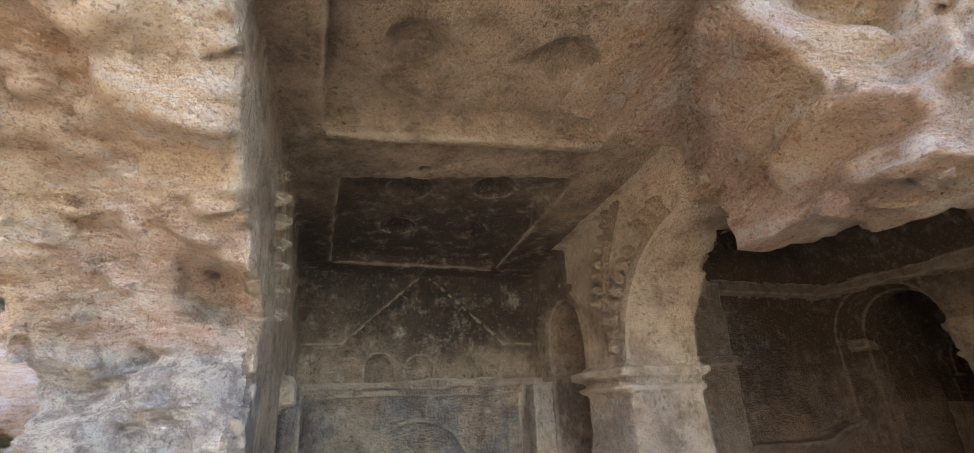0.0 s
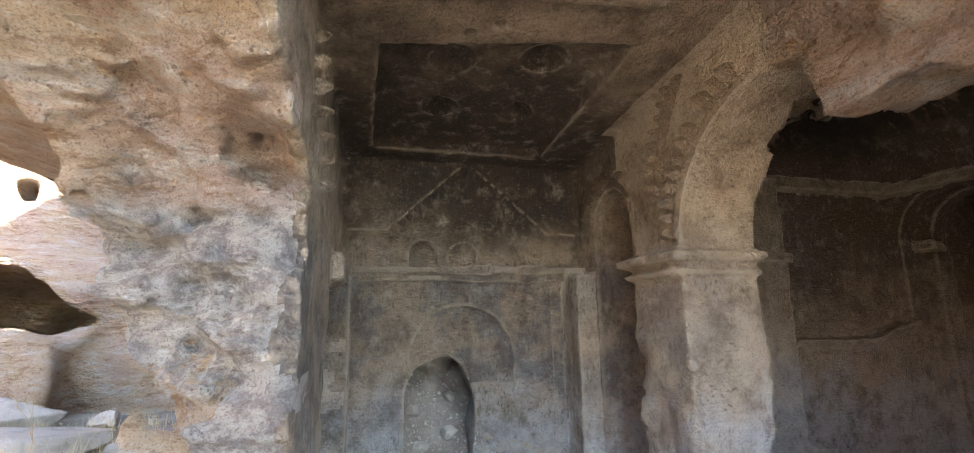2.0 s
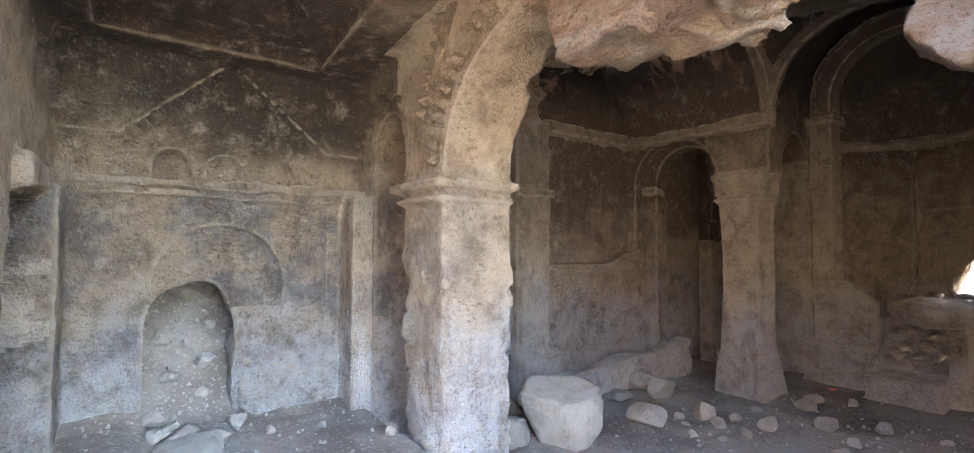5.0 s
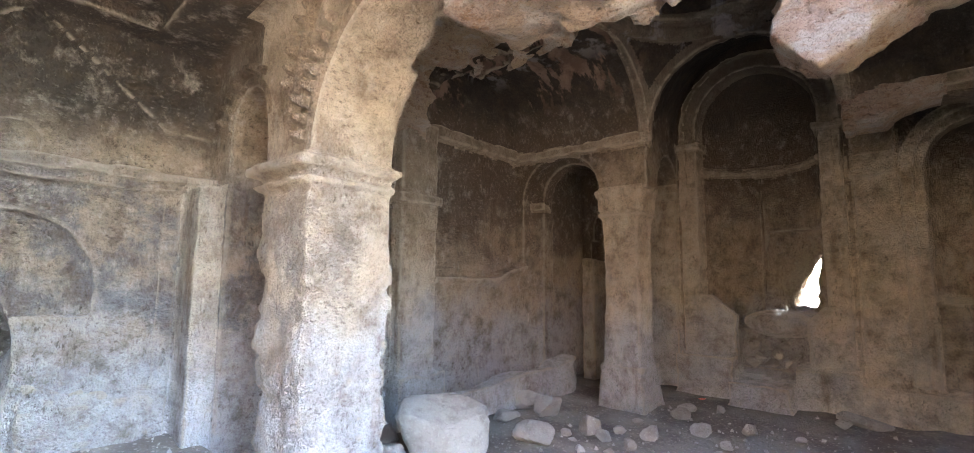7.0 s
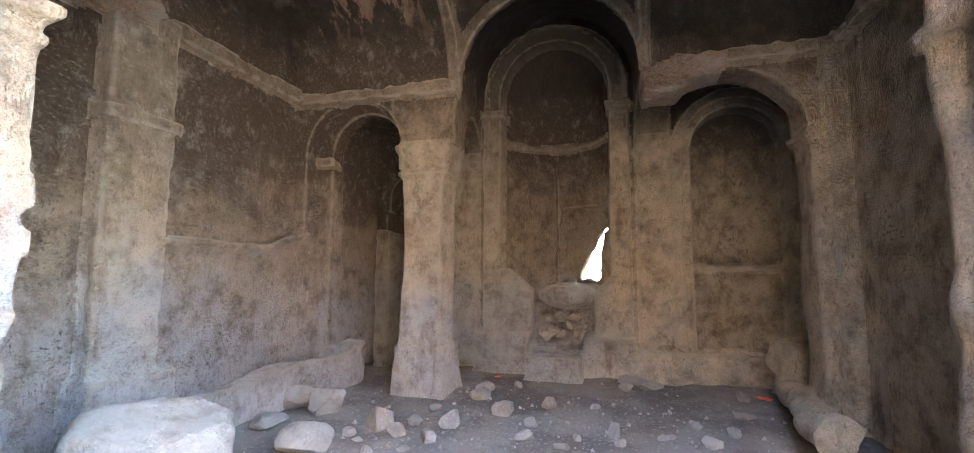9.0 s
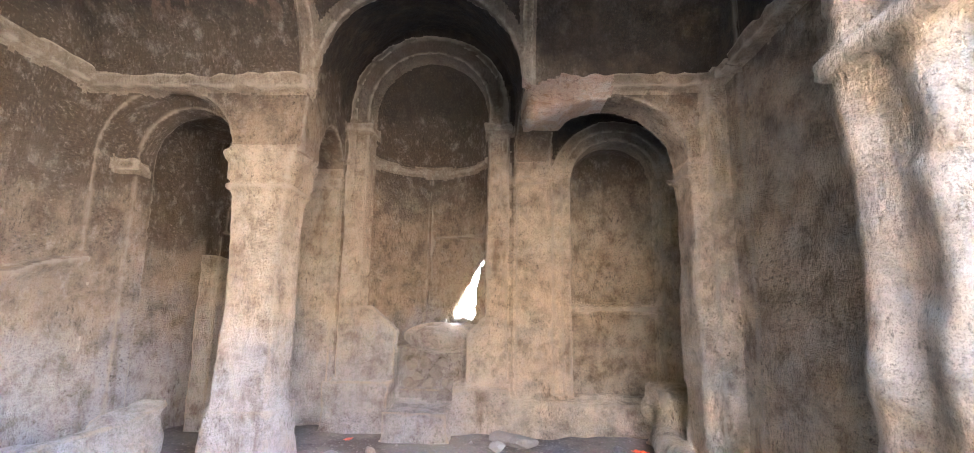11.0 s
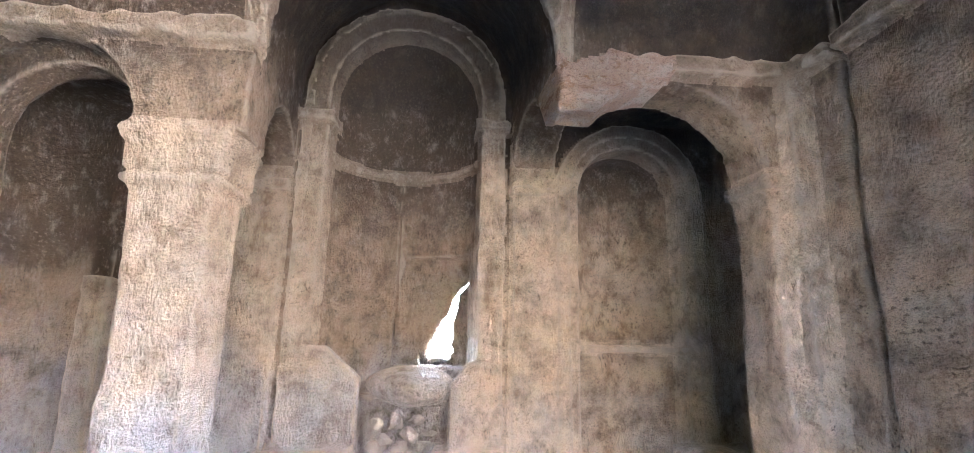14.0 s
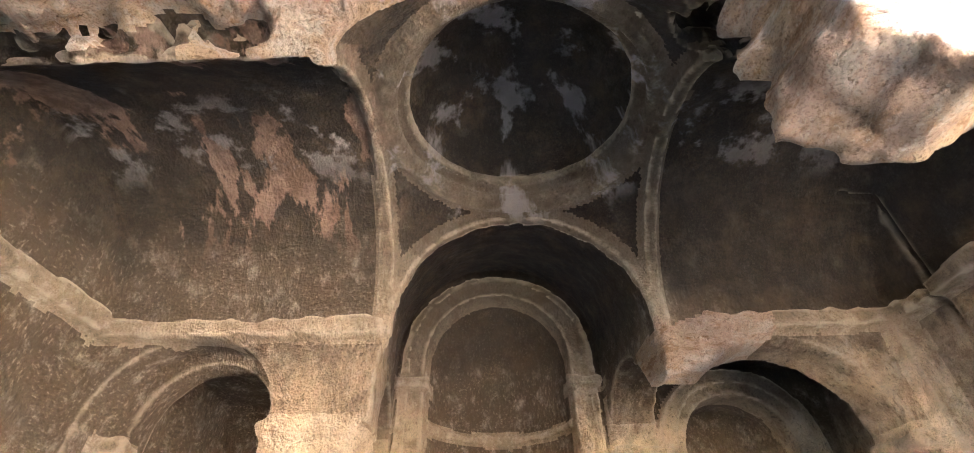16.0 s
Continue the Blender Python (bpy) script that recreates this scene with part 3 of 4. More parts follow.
def carved(h, lo, hi, field):
    """The surface of the field between two corners: vertices, quads."""
    B = 16
    n = [int(math.ceil((b - a) / (h * B))) * B + 1 for a, b in zip(lo, hi)]
    F = np.empty(n, np.float32)
    nb = [(k - 1) // B for k in n]
    c = np.stack(np.meshgrid(*[np.arange(k) for k in nb], indexing="ij"), -1).reshape(-1, 3)
    mid = np.array(lo) + (c * B + B / 2) * h
    fm = field(*[mid[:, k].astype(np.float32) for k in range(3)])
    reach = h * B * 0.87 + 0.25
    r = np.arange(B + 1)
    for (ci, cj, ck), v in zip(c, fm):
        F[ci * B:ci * B + B + 1, cj * B:cj * B + B + 1, ck * B:ck * B + B + 1] = v
    live = c[np.abs(fm) < reach]
    for part in np.array_split(live, max(1, len(live) // 200)):
        ii = part[:, :, None] * B + r
        ax = [(lo[k] + ii[:, k] * h).astype(np.float32) for k in range(3)]
        v = field(ax[0][:, :, None, None] + np.zeros((1, 1, B + 1, B + 1), np.float32), ax[1][:, None, :, None] + np.zeros((1, B + 1, 1, B + 1), np.float32), ax[2][:, None, None, :] + np.zeros((1, B + 1, B + 1, 1), np.float32))
        for (ci, cj, ck), w in zip(part, v):
            F[ci * B:ci * B + B + 1, cj * B:cj * B + B + 1, ck * B:ck * B + B + 1] = w
    S = F < 0
    total = np.zeros([k - 1 for k in n], np.int8)
    for a in (0, 1):
        for b in (0, 1):
            for d in (0, 1):
                total += S[a:n[0] - 1 + a, b:n[1] - 1 + b, d:n[2] - 1 + d]
    cells = np.argwhere((total > 0) & (total < 8))
    index = np.full(total.shape, -1, np.int32)
    index[tuple(cells.T)] = np.arange(len(cells))
    pos, cnt = np.zeros((len(cells), 3)), np.zeros(len(cells))
    for axis in range(3):
        for a in (0, 1):
            for b in (0, 1):
                o = [0, 0, 0]
                o[(axis + 1) % 3], o[(axis + 2) % 3] = a, b
                p = cells + o
                q = p.copy()
                q[:, axis] += 1
                f0, f1 = F[tuple(p.T)], F[tuple(q.T)]
                hit = (f0 < 0) != (f1 < 0)
                w = np.where(hit, f0 / np.where(hit, f0 - f1, 1), 0)
                pt = p.astype(float)
                pt[:, axis] += w
                pos[hit] += pt[hit]
                cnt += hit
    verts = np.array(lo) + pos / cnt[:, None] * h
    quads = []
    for axis in range(3):
        u, v = (axis + 1) % 3, (axis + 2) % 3
        s0 = [slice(1, k - 1) for k in n]
        s1 = list(s0)
        s0[axis], s1[axis] = slice(0, n[axis] - 1), slice(1, n[axis])
        a, b = S[tuple(s0)], S[tuple(s1)]
        e = np.argwhere(a != b)
        flip = a[tuple(e.T)]
        e[:, u] += 1
        e[:, v] += 1
        ids = []
        for du, dv in ((-1, -1), (0, -1), (0, 0), (-1, 0)):
            g = e.copy()
            g[:, u] += du
            g[:, v] += dv
            ids.append(index[tuple(g.T)])
        q = np.stack(ids, 1)
        q[~flip] = q[~flip][:, ::-1]
        quads.append(q)
    return verts, np.concatenate(quads)


def mesh_of(name, verts, quads, material, normals=None):
    used, inv = np.unique(quads, return_inverse=True)
    me = bpy.data.meshes.new(name)
    me.from_pydata(verts[used].tolist(), [], inv.reshape(quads.shape).tolist())
    me.materials.append(material)
    me.shade_smooth()
    if normals is not None:
        me.normals_split_custom_set_from_vertices(normals[used].tolist())
    return me


# ---- the carved rock, one surface cut into its named walls and vaults ----
H = 0.027
V, Q = carved(H, (-3.4, -2.4, -0.7), (10.5, 7.5, 6.5), rock)
tie = np.arange(len(V))
for _ in range(400):
    before = tie.copy()
    np.minimum.at(tie, Q.ravel(), np.repeat(tie[Q].min(1), 4))
    tie = tie[tie]
    if (tie == before).all():
        break
Q = Q[np.bincount(tie, minlength=len(V))[tie[Q[:, 0]]] > 6000]
N = np.zeros_like(V)
fn = np.cross(V[Q[:, 2]] - V[Q[:, 0]], V[Q[:, 3]] - V[Q[:, 1]])
for k in range(4):
    for d in range(3):
        N[:, d] += np.bincount(Q[:, k], fn[:, d], len(V))
N /= np.linalg.norm(N, axis=1)[:, None] + 1e-9
mid = V[Q].mean(1)
cx, cy, cz = mid.T
nz = fn[:, 2] / (np.linalg.norm(fn, axis=1) + 1e-12)


def fresh(x, y, z):
    """Where the rock has broken away."""
    a = (x < 2.15) & (y < 3.95 - 1.55 * np.clip(z - 2.72, 0, 9)) & ((x < west_face(y) - 0.06) | (z > 4.05))
    b = (x > 1.5) & (x < 3.6) & (y < 3.02) & (z > 2.5)
    c = (x > 4.2) & (x < 5.3) & (y > 0.9) & (y < 1.9) & (z > 2.8) & (z < 4.2)
    d = (x > 4.3) & (x < 5.05) & (y > 3.3) & (y < 4.1) & (z > 3.4) & (z < 4.2)
    e = (x > 3.0) & (x < 4.8) & (z > 3.4)
    g = (x > 6.6) & (x < 7.5) & (y > 0.75) & (y < 1.62) & (z > 3.12) & (z < 3.55)
    h = (x < -0.2) & (y < 6.9)
    return a | b | c | d | e | g | h


def west_face(y):
    return -0.17 + 0.05 * (y - 2.0)


WALLS = []


def named(name, label, category, where):
    WALLS.append((name, label, category, where))


named("ceiling_narthex", "coffered rock ceiling with carved discs, darker towards the back", "ceiling", (cx < 2.45) & (cz > 3.72) & (cy > 1.5))
named("dome", "soot-blackened carved dome with a raised ring", "dome", (np.hypot(cx - 5.8, cy - 2.46) < 1.05) & (cz > 4.55))
named("ceiling_nave", "soot-blackened barrel vaults of the nave", "ceiling", (cx > 3.0) & (cz > 3.62))
named("column", "square pale rock-cut column with flared base and moulded capital", "column", (cx > 6.82) & (cx < 7.56) & (cy > 3.55) & (cy < 4.36) & (cz < 2.95))
named("wall_apse", "carved apse wall with arched bands and niche", "wall", (cx > 8.40))
named("wall_arcade_east", "carved wall over arches beside the column", "wall", (cx > 6.70) & (cx <= 8.40))
named("pier", "weathered narthex pier with roll-moulded capital", "pier", (cx > 2.3) & (cx < 3.4) & (cy > 3.7) & (cy < 4.75) & (cz < 2.9))
named("wall_arcade_west", "tuff wall over a broken arch with a hanging lump", "wall", (cx > 1.5) & (cx < 3.4) & (cy < 5.7))
named("wall_narthex_north", "tooled tuff wall with gable, cornice and blind arch", "wall", (cx >= -0.1) & (cx < 3.2) & (cy >= 4.6))
named("wall_narthex_west", "broken pinkish tuff pier with overhanging rock", "wall", (cx < 1.5))
named("wall_north", "tooled tuff wall with a proud lower panel", "wall", (cy > 3.0))
named("wall_south", "tooled tuff wall split by a long crack", "wall", (cy <= 3.0))
taken = np.zeros(len(Q), bool)
jit = [0.10 * grain(cx, cy, cz, 0.22, 30.0 + 9 * k) for k in range(3)]
broken_face = fresh(cx + jit[0], cy + jit[1], cz + jit[2])
smooth_wall = ((cy > 5.3) & (cx < 2.24)) | ((cy > 5.2) & (cx < 2.7) & (cz > 2.5)) | ((cx < 2.2) & (cz > 3.4)) | ((cy > 5.4) & (cx > 5.0) & (cx < 6.95) & (cz < 3.4))
# raised work, and pier and arch whole, take the lightened stone
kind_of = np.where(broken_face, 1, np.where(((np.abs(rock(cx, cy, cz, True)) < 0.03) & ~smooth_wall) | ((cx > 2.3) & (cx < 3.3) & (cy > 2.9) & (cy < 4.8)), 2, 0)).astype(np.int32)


def stretch_of_rock(name, pick):
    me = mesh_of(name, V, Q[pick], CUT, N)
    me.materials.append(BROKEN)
    me.materials.append(RUBBED_LIT)
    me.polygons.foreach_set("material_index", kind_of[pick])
    return new(name, me)


SPLIT = {"column": (("base", 0.60, -9), ("capital", 9, 2.47)), "pier": (("capital", 2.54, 2.24),)}
PIECE_LABELS = {("column", "base"): "flared base with carved chevrons", ("column", "capital"): "two-tier moulded capital", ("pier", "capital"): "worn roll-moulded capital"}
for name, label, category, where in WALLS:
    pick = where & ~taken
    taken |= pick
    if pick.any():
        rest = pick.copy()
        pieces = []
        for piece, top, low in SPLIT.get(name, ()):
            own = pick & (cz < top) & (cz >= low)
            rest &= ~own
            pieces.append((piece, own))
        ob = tagged(stretch_of_rock(name, rest), label, category, kind="" if name in SPLIT else "structure")
        for piece, own in pieces:
            tagged(stretch_of_rock(piece, own), PIECE_LABELS[name, piece]).parent = ob


# ---- ground ----
def ground_height(x, y):
    def s(v, a, b):
        t = min(1, max(0, (v - a) / (b - a)))
        return t * t * (3 - 2 * t)
    z = 0.50 * s(x, 1.75, 0.35)
    z = max(z, 0.36 * s(y, 3.2, 4.2) * s(x, 2.75, 2.35))
    z += 1.1 * s(y, 5.5, 7.0) * s(x, 2.4, 1.9) * s(x, -0.3, 0.2)
    z *= s(x, 3.4, 2.6) if x > 2.6 else 1
    z += 0.035 * noise.noise((x * 1.3, y * 1.3, 0)) + 0.02 * noise.noise((x * 4, y * 4, 3))
    far = s(math.hypot(x - 3, y - 2), 9, 30)
    return z + far * (0.9 * noise.noise((x * 0.09, y * 0.09, 5)) - 0.3) + 0.12 * s(-x, 1, 5) * noise.noise((x * 0.8, y * 0.8, 9))


def sheet(name, xs, ys, material, label):
    verts = [(x, y, ground_height(x, y)) for y in ys for x in xs]
    nx = len(xs)
    faces = [(j * nx + i, j * nx + i + 1, j * nx + nx + i + 1, j * nx + nx + i) for j in range(len(ys) - 1) for i in range(nx - 1)]
    me = bpy.data.meshes.new(name)
    me.from_pydata(verts, [], faces)
    me.shade_smooth()
    me.materials.append(material)
    return tagged(new(name, me), label, "ground", kind="structure")


def spread(lo, a, b, hi, fine, n):
    left = [a - (a - lo) * (k / n) ** 2.5 for k in range(n, 0, -1)]
    right = [b + (hi - b) * (k / n) ** 2.5 for k in range(1, n + 1)]
    return left + [a + (b - a) * k / fine for k in range(fine + 1)] + right


sheet("ground", spread(-400, -5, 10.5, 400, 260, 24), spread(-400, -3, 8, 400, 190, 24), SOIL, "dusty earth with gravel and rubble")


# ---- cliffs round the court: the gorge, and unseen ones added for the light ----
def cliff(name, label, x0, x1, y0, y1, z0, z1, n=26, amp=0.5):
    bm = bmesh.new()
    bmesh.ops.create_cube(bm, size=1)
    bmesh.ops.subdivide_edges(bm, edges=bm.edges[:], cuts=n, use_grid_fill=True)
    for v in bm.verts:
        p = Vector((x0 + (v.co.x + 0.5) * (x1 - x0), y0 + (v.co.y + 0.5) * (y1 - y0), z0 + (v.co.z + 0.5) * (z1 - z0)))
        v.co = p + amp * noise.turbulence_vector(p * 0.35, 4, False)
    me = bpy.data.meshes.new(name)
    bm.to_mesh(me)
    bm.free()
    me.shade_smooth()
    me.materials.append(BROKEN)
    return tagged(new(name, me), label, "cliff", kind="structure")


def gorge(x, y, z):
    """The cliff beyond the court: a cave with a ledge, and rows of dovecote holes."""
    n1, n2 = grain(x, y, z, 2.3, 2.0), grain(x, y, z, 0.7, 8.0)
    d = (y - 10.6 - 0.25 * (x + 5)) * 0.9 + 0.45 * n1 + 0.16 * n2 - 1.3 * step(z, 3.0, 3.7)
    f = np.maximum(np.maximum(-d, box(x, y, z, -22, -2.2, 8, 19, -1, 10)), -1 - z)
    f = np.maximum(f, -(np.sqrt(((x + 6.9) / 2.6) ** 2 + ((y - 11.5) / 6.5) ** 2 + ((z - 2.0) / 1.15) ** 2) - 1) * 0.9 - 0.1 * n2)
    f = np.minimum(f, box(x, y, z, -11, -4.2, 9.6, 11.2, -1, 1.80) + 0.25 * n2)
    hx, hz = np.abs((x + 200) % 0.62 - 0.31), np.abs(z % 0.7 - 0.35)
    return np.maximum(f, -np.maximum(np.maximum(hx - 0.15, hz - 0.2), np.maximum(4.2 - z, z - 6.2)))


gv, gq = carved(0.11, (-22.5, 7.5, -1.2), (-1.9, 19.5, 10.4), gorge)
tagged(new("cliff_gorge", mesh_of("cliff_gorge", gv, gq, BROKEN)), "sunlit tuff cliff with a cave and dovecote holes", "cliff", kind="structure")
# three unseen masses added to keep the sun off court and church
cliff("shade_cliff_over_church", "unseen tuff rock above the carved church, added to block the sun", 3.5, 14, -1.8, 9, 6.6, 9, amp=0.3)
cliff("shade_cliff_south", "unseen tuff cliff beside the church, added to block the sun", 6.5, 14, -9, -2.6, -1, 5, amp=0.3)
cliff("shade_cliff_north", "unseen tuff cliff beside the church, added to block the sun", -2.0, 14, 8.0, 15, -1, 9, amp=0.3)
# out of view, added to throw sunlight back into the church
cliff("bounce_cliff_west", "unseen sunlit tuff cliff across the court, added to bounce light", -22, -10.5, -30, 7.0, -1, 10, n=40, amp=1.2)


# ---- carved dentils, strips and mouldings, parts of their walls ----
def part(name, bm, material, parent, label="", smooth=False):
    me = bpy.data.meshes.new(name)
    bm.to_mesh(me)
    bm.free()
    if smooth:
        me.shade_smooth()
    me.materials.append(material)
    ob = new(name, me)
    ob.parent = parent
    return tagged(ob, label)


def dentil_mesh():
    """A worn little wedge, point outwards along +z, about 7 cm long."""
    bm = bmesh.new()
    low = [bm.verts.new(p) for p in ((-0.036, -0.030, -0.02), (0.036, -0.030, -0.02), (0.036, 0.030, -0.02), (-0.036, 0.030, -0.02))]
    mid_ring = [bm.verts.new(p) for p in ((-0.030, -0.026, 0.022), (0.028, -0.026, 0.020), (0.026, 0.024, 0.020), (-0.028, 0.024, 0.022))]
    top = [bm.verts.new(p) for p in ((-0.010, -0.012, 0.050), (0.010, -0.012, 0.050), (0.006, 0.010, 0.046), (-0.008, 0.010, 0.046))]
    for a, b in ((low, mid_ring), (mid_ring, top)):
        for k in range(4):
            bm.faces.new((a[k], a[(k + 1) % 4], b[(k + 1) % 4], b[k]))
    bm.faces.new(top)
    me = bpy.data.meshes.new("dentil")
    bm.to_mesh(me)
    bm.free()
    me.materials.append(MOULDING)
    return me


DENTIL = dentil_mesh()


def dentil(wall, at, out, along, size=1.0):
    z = Vector(out).normalized()
    x = Vector(along).normalized()
    y = z.cross(x).normalized()
    m = Matrix((x, y, z)).transposed().to_4x4()
    m.translation = at
    ob = new("dentil", DENTIL)
    k = size * random.uniform(0.85, 1.15)
    ob.matrix_world = m @ Matrix.Rotation(random.uniform(-0.2, 0.2), 4, "Z") @ Matrix.Diagonal((0.56 * k, 0.9 * k, k * random.uniform(0.75, 1.1), 1))
    ob.parent = wall
    return ob


def strip(wall, points, out, half, proud, name="moulding"):
    """A worn flat moulding along a line of points, standing out from its wall."""
    bm = bmesh.new()
    o = Vector(out).normalized()
    rows = []
    for k, p in enumerate(points):
        p = Vector(p)
        d = (Vector(points[min(k + 1, len(points) - 1)]) - Vector(points[max(k - 1, 0)])).normalized()
        side = o.cross(d).normalized()
        w = half * (1 + 0.2 * noise.noise(p * 6))
        h = proud * (1 + 0.35 * noise.noise(p * 9 + Vector((4, 0, 0))))
        rows.append([bm.verts.new(p + side * a * w + o * b * h) for a, b in ((-1, -1.0), (-0.9, 0.7), (-0.5, 1.0), (0.5, 1.0), (0.9, 0.7), (1, -1.0))])
    for a, b in zip(rows, rows[1:]):
        for k in range(5):
            bm.faces.new((a[k], a[k + 1], b[k + 1], b[k]))
    for r in (rows[0], rows[-1]):
        bm.faces.new(r)
    bmesh.ops.recalc_face_normals(bm, faces=bm.faces)
    return part(name, bm, MOULDING, wall, smooth=True)


def line(p, q, n):
    return [Vector(p).lerp(Vector(q), k / n) for k in range(n + 1)]


def arc(x, yc, zc, r, a0, a1, n):
    return [Vector((x, yc + r * math.cos(radians(a0 + (a1 - a0) * k / n)), zc + r * math.sin(radians(a0 + (a1 - a0) * k / n)))) for k in range(n + 1)]


def run(wall, points, out, size=1.0, skip=()):
    for k, p in enumerate(points):
        if k not in skip:
            q = points[min(k + 1, len(points) - 1)] - points[max(k - 1, 0)]
            dentil(wall, p, out, q, size)


north = bpy.data.objects["wall_narthex_north"]
west_arcade = bpy.data.objects["wall_arcade_west"]
left_wall = bpy.data.objects["wall_narthex_west"]
SOUTHWARD = (0, -1, 0)
# gable over the doorway
run(north, line((0.50, 5.70, 2.90), (1.20, 5.70, 3.53), 9), SOUTHWARD, 2.0)
run(north, line((1.30, 5.70, 3.53), (2.00, 5.70, 2.94), 9), SOUTHWARD, 1.8, (6, 8))
strip(north, line((0.08, 5.71, 2.84), (0.50, 5.71, 2.83), 6), SOUTHWARD, 0.016, 0.03)
# archivolts on the east side of the narthex
run(west_arcade, arc(2.44, 3.02, 2.50, 1.08, 6, 74, 11), (-1, 0, 0), 2.1, (8,))
run(west_arcade, [Vector((2.44, y, z)) for y, z in ((4.24, 3.00), (4.21, 3.11), (4.18, 3.22), (4.14, 3.33), (4.10, 3.43), (4.05, 3.53), (4.00, 3.62), (3.93, 3.70))], (-1, 0, 0), 2.0)
strip(west_arcade, [Vector((2.44, y, z)) for y, z in ((4.14, 2.92), (4.12, 3.1), (4.07, 3.3), (3.99, 3.5), (3.88, 3.68), (3.76, 3.80))], (-1, 0, 0), 0.035, 0.05)
strip(west_arcade, arc(2.44, 3.02, 2.48, 1.0, 2, 78, 16), (-1, 0, 0), 0.022, 0.018)
run(west_arcade, arc(2.44, 4.97, 2.86, 0.47, 15, 120, 7), (-1, 0, 0), 1.6)
strip(west_arcade, arc(2.44, 4.97, 2.86, 0.375, 0, 175, 14), (-1, 0, 0), 0.022, 0.016)
# the same on the broken west side
run(left_wall, [Vector((west_face(y) + 0.0, y, z)) for y, z in ((3.95, 2.82), (3.86, 2.95), (3.78, 3.08), (3.70, 3.20), (3.63, 3.32), (3.56, 3.44), (3.50, 3.56))], (1, 0, 0), 1.9)
run(left_wall, [Vector((west_face(y) + 0.0, y, z)) for y, z in ((5.60, 2.98), (5.50, 3.08), (5.36, 3.18), (5.20, 3.26), (5.02, 3.32))], (1, 0, 0), 1.6)


# ---- loose stones ----
def stone_mesh(seed, flat):
    rnd = random.Random(seed)
    bm = bmesh.new()
    bmesh.ops.create_icosphere(bm, subdivisions=4, radius=0.5)
    planes = []
    for _ in range(11):
        d = Vector((rnd.gauss(0, 1), rnd.gauss(0, 1), rnd.gauss(0, 1))).normalized()
        planes.append((d, rnd.uniform(0.24, 0.42)))
    for v in bm.verts:
        p = v.co.copy()
        for d, r in planes:
            over = p.dot(d) - r
            if over > 0:
                p -= d * over * 0.98
        p += p.normalized() * (0.030 * noise.noise(p * 5 + Vector((seed, 0, 0))) + 0.026 * abs(noise.noise(p * 11 + Vector((0, seed, 0)))) + 0.008 * noise.noise(p * 30))
        v.co = Vector((p.x, p.y * 0.85, p.z * flat))
    me = bpy.data.meshes.new("stone")
    bm.to_mesh(me)
    bm.free()
    me.shade_smooth()
    me.materials.append(STONE)
    return me


STONES = [stone_mesh(3 + k, f) for k, f in enumerate((0.75, 0.6, 0.85, 0.5, 0.7, 0.35, 0.9, 0.55))]


def loose_stone(x, y, size, kind=None, z=None, label="", group="", sink=0.3):
    k = random.randrange(len(STONES)) if kind is None else kind
    flat = (0.75, 0.6, 0.85, 0.5, 0.7, 0.35, 0.9, 0.55)[k]
    ob = new("stone", STONES[k])
    size *= 1.12
    base = ground_height(x, y) if z is None else z
    ob.matrix_world = pose(x, y, base + size * flat * (0.40 - sink * 0.5), random.uniform(-9, 9), random.uniform(-9, 9), random.uniform(0, 360)) @ Matrix.Diagonal((size, size, size, 1))
    if not label:
        label = "large pale tuff rock on the earth floor" if size > 0.38 else "flat pale tuff stone on the earth floor" if flat < 0.55 else "broken pale tuff stone on the earth floor"
    return tagged(ob, label, "stone", group or "loose stones on the nave floor")


for x, y, size in ((5.56, 4.81, 0.40), (6.10, 4.90, 0.45), (6.05, 4.55, 0.42), (5.11, 4.05, 0.42), (5.25, 4.98, 0.24), (5.78, 3.80, 0.31), (5.68, 3.57, 0.18), (6.00, 3.54, 0.16), (5.52, 3.95, 0.12), (7.05, 3.27, 0.29), (6.52, 2.85, 0.23), (6.21, 2.51, 0.15), (5.99, 3.20, 0.21), (5.60, 3.25, 0.17), (5.84, 2.49, 0.20), (6.86, 2.44, 0.21), (6.23, 1.78, 0.15), (7.87, 1.70, 0.20), (6.19, 1.36, 0.15), (7.85, 0.45, 0.17), (7.10, 0.60, 0.25), (6.12, 1.01, 0.18), (5.60, 0.75, 0.30), (5.24, 3.61, 0.11), (5.38, 3.36, 0.14), (6.00, 2.08, 0.09), (5.44, 3.81, 0.10), (6.39, 3.52, 0.15), (7.01, 1.99, 0.11), (6.55, 1.10, 0.14), (5.73, 2.17, 0.16), (5.94, 1.73, 0.10), (6.46, 0.81, 0.13), (7.4, 3.3, 0.22), (7.62, 2.95, 0.15)):
    loose_stone(x, y, size)
loose_stone(8.10, 1.52, 0.50, 5)
loose_stone(4.15, 4.45, 0.98, 2, label="large pale boulder with a hollowed top beside the pier")
loose_stone(3.62, 4.55, 0.50, 4)
loose_stone(4.05, 5.15, 0.34, 1)
loose_stone(3.5, 5.1, 0.30, 0)
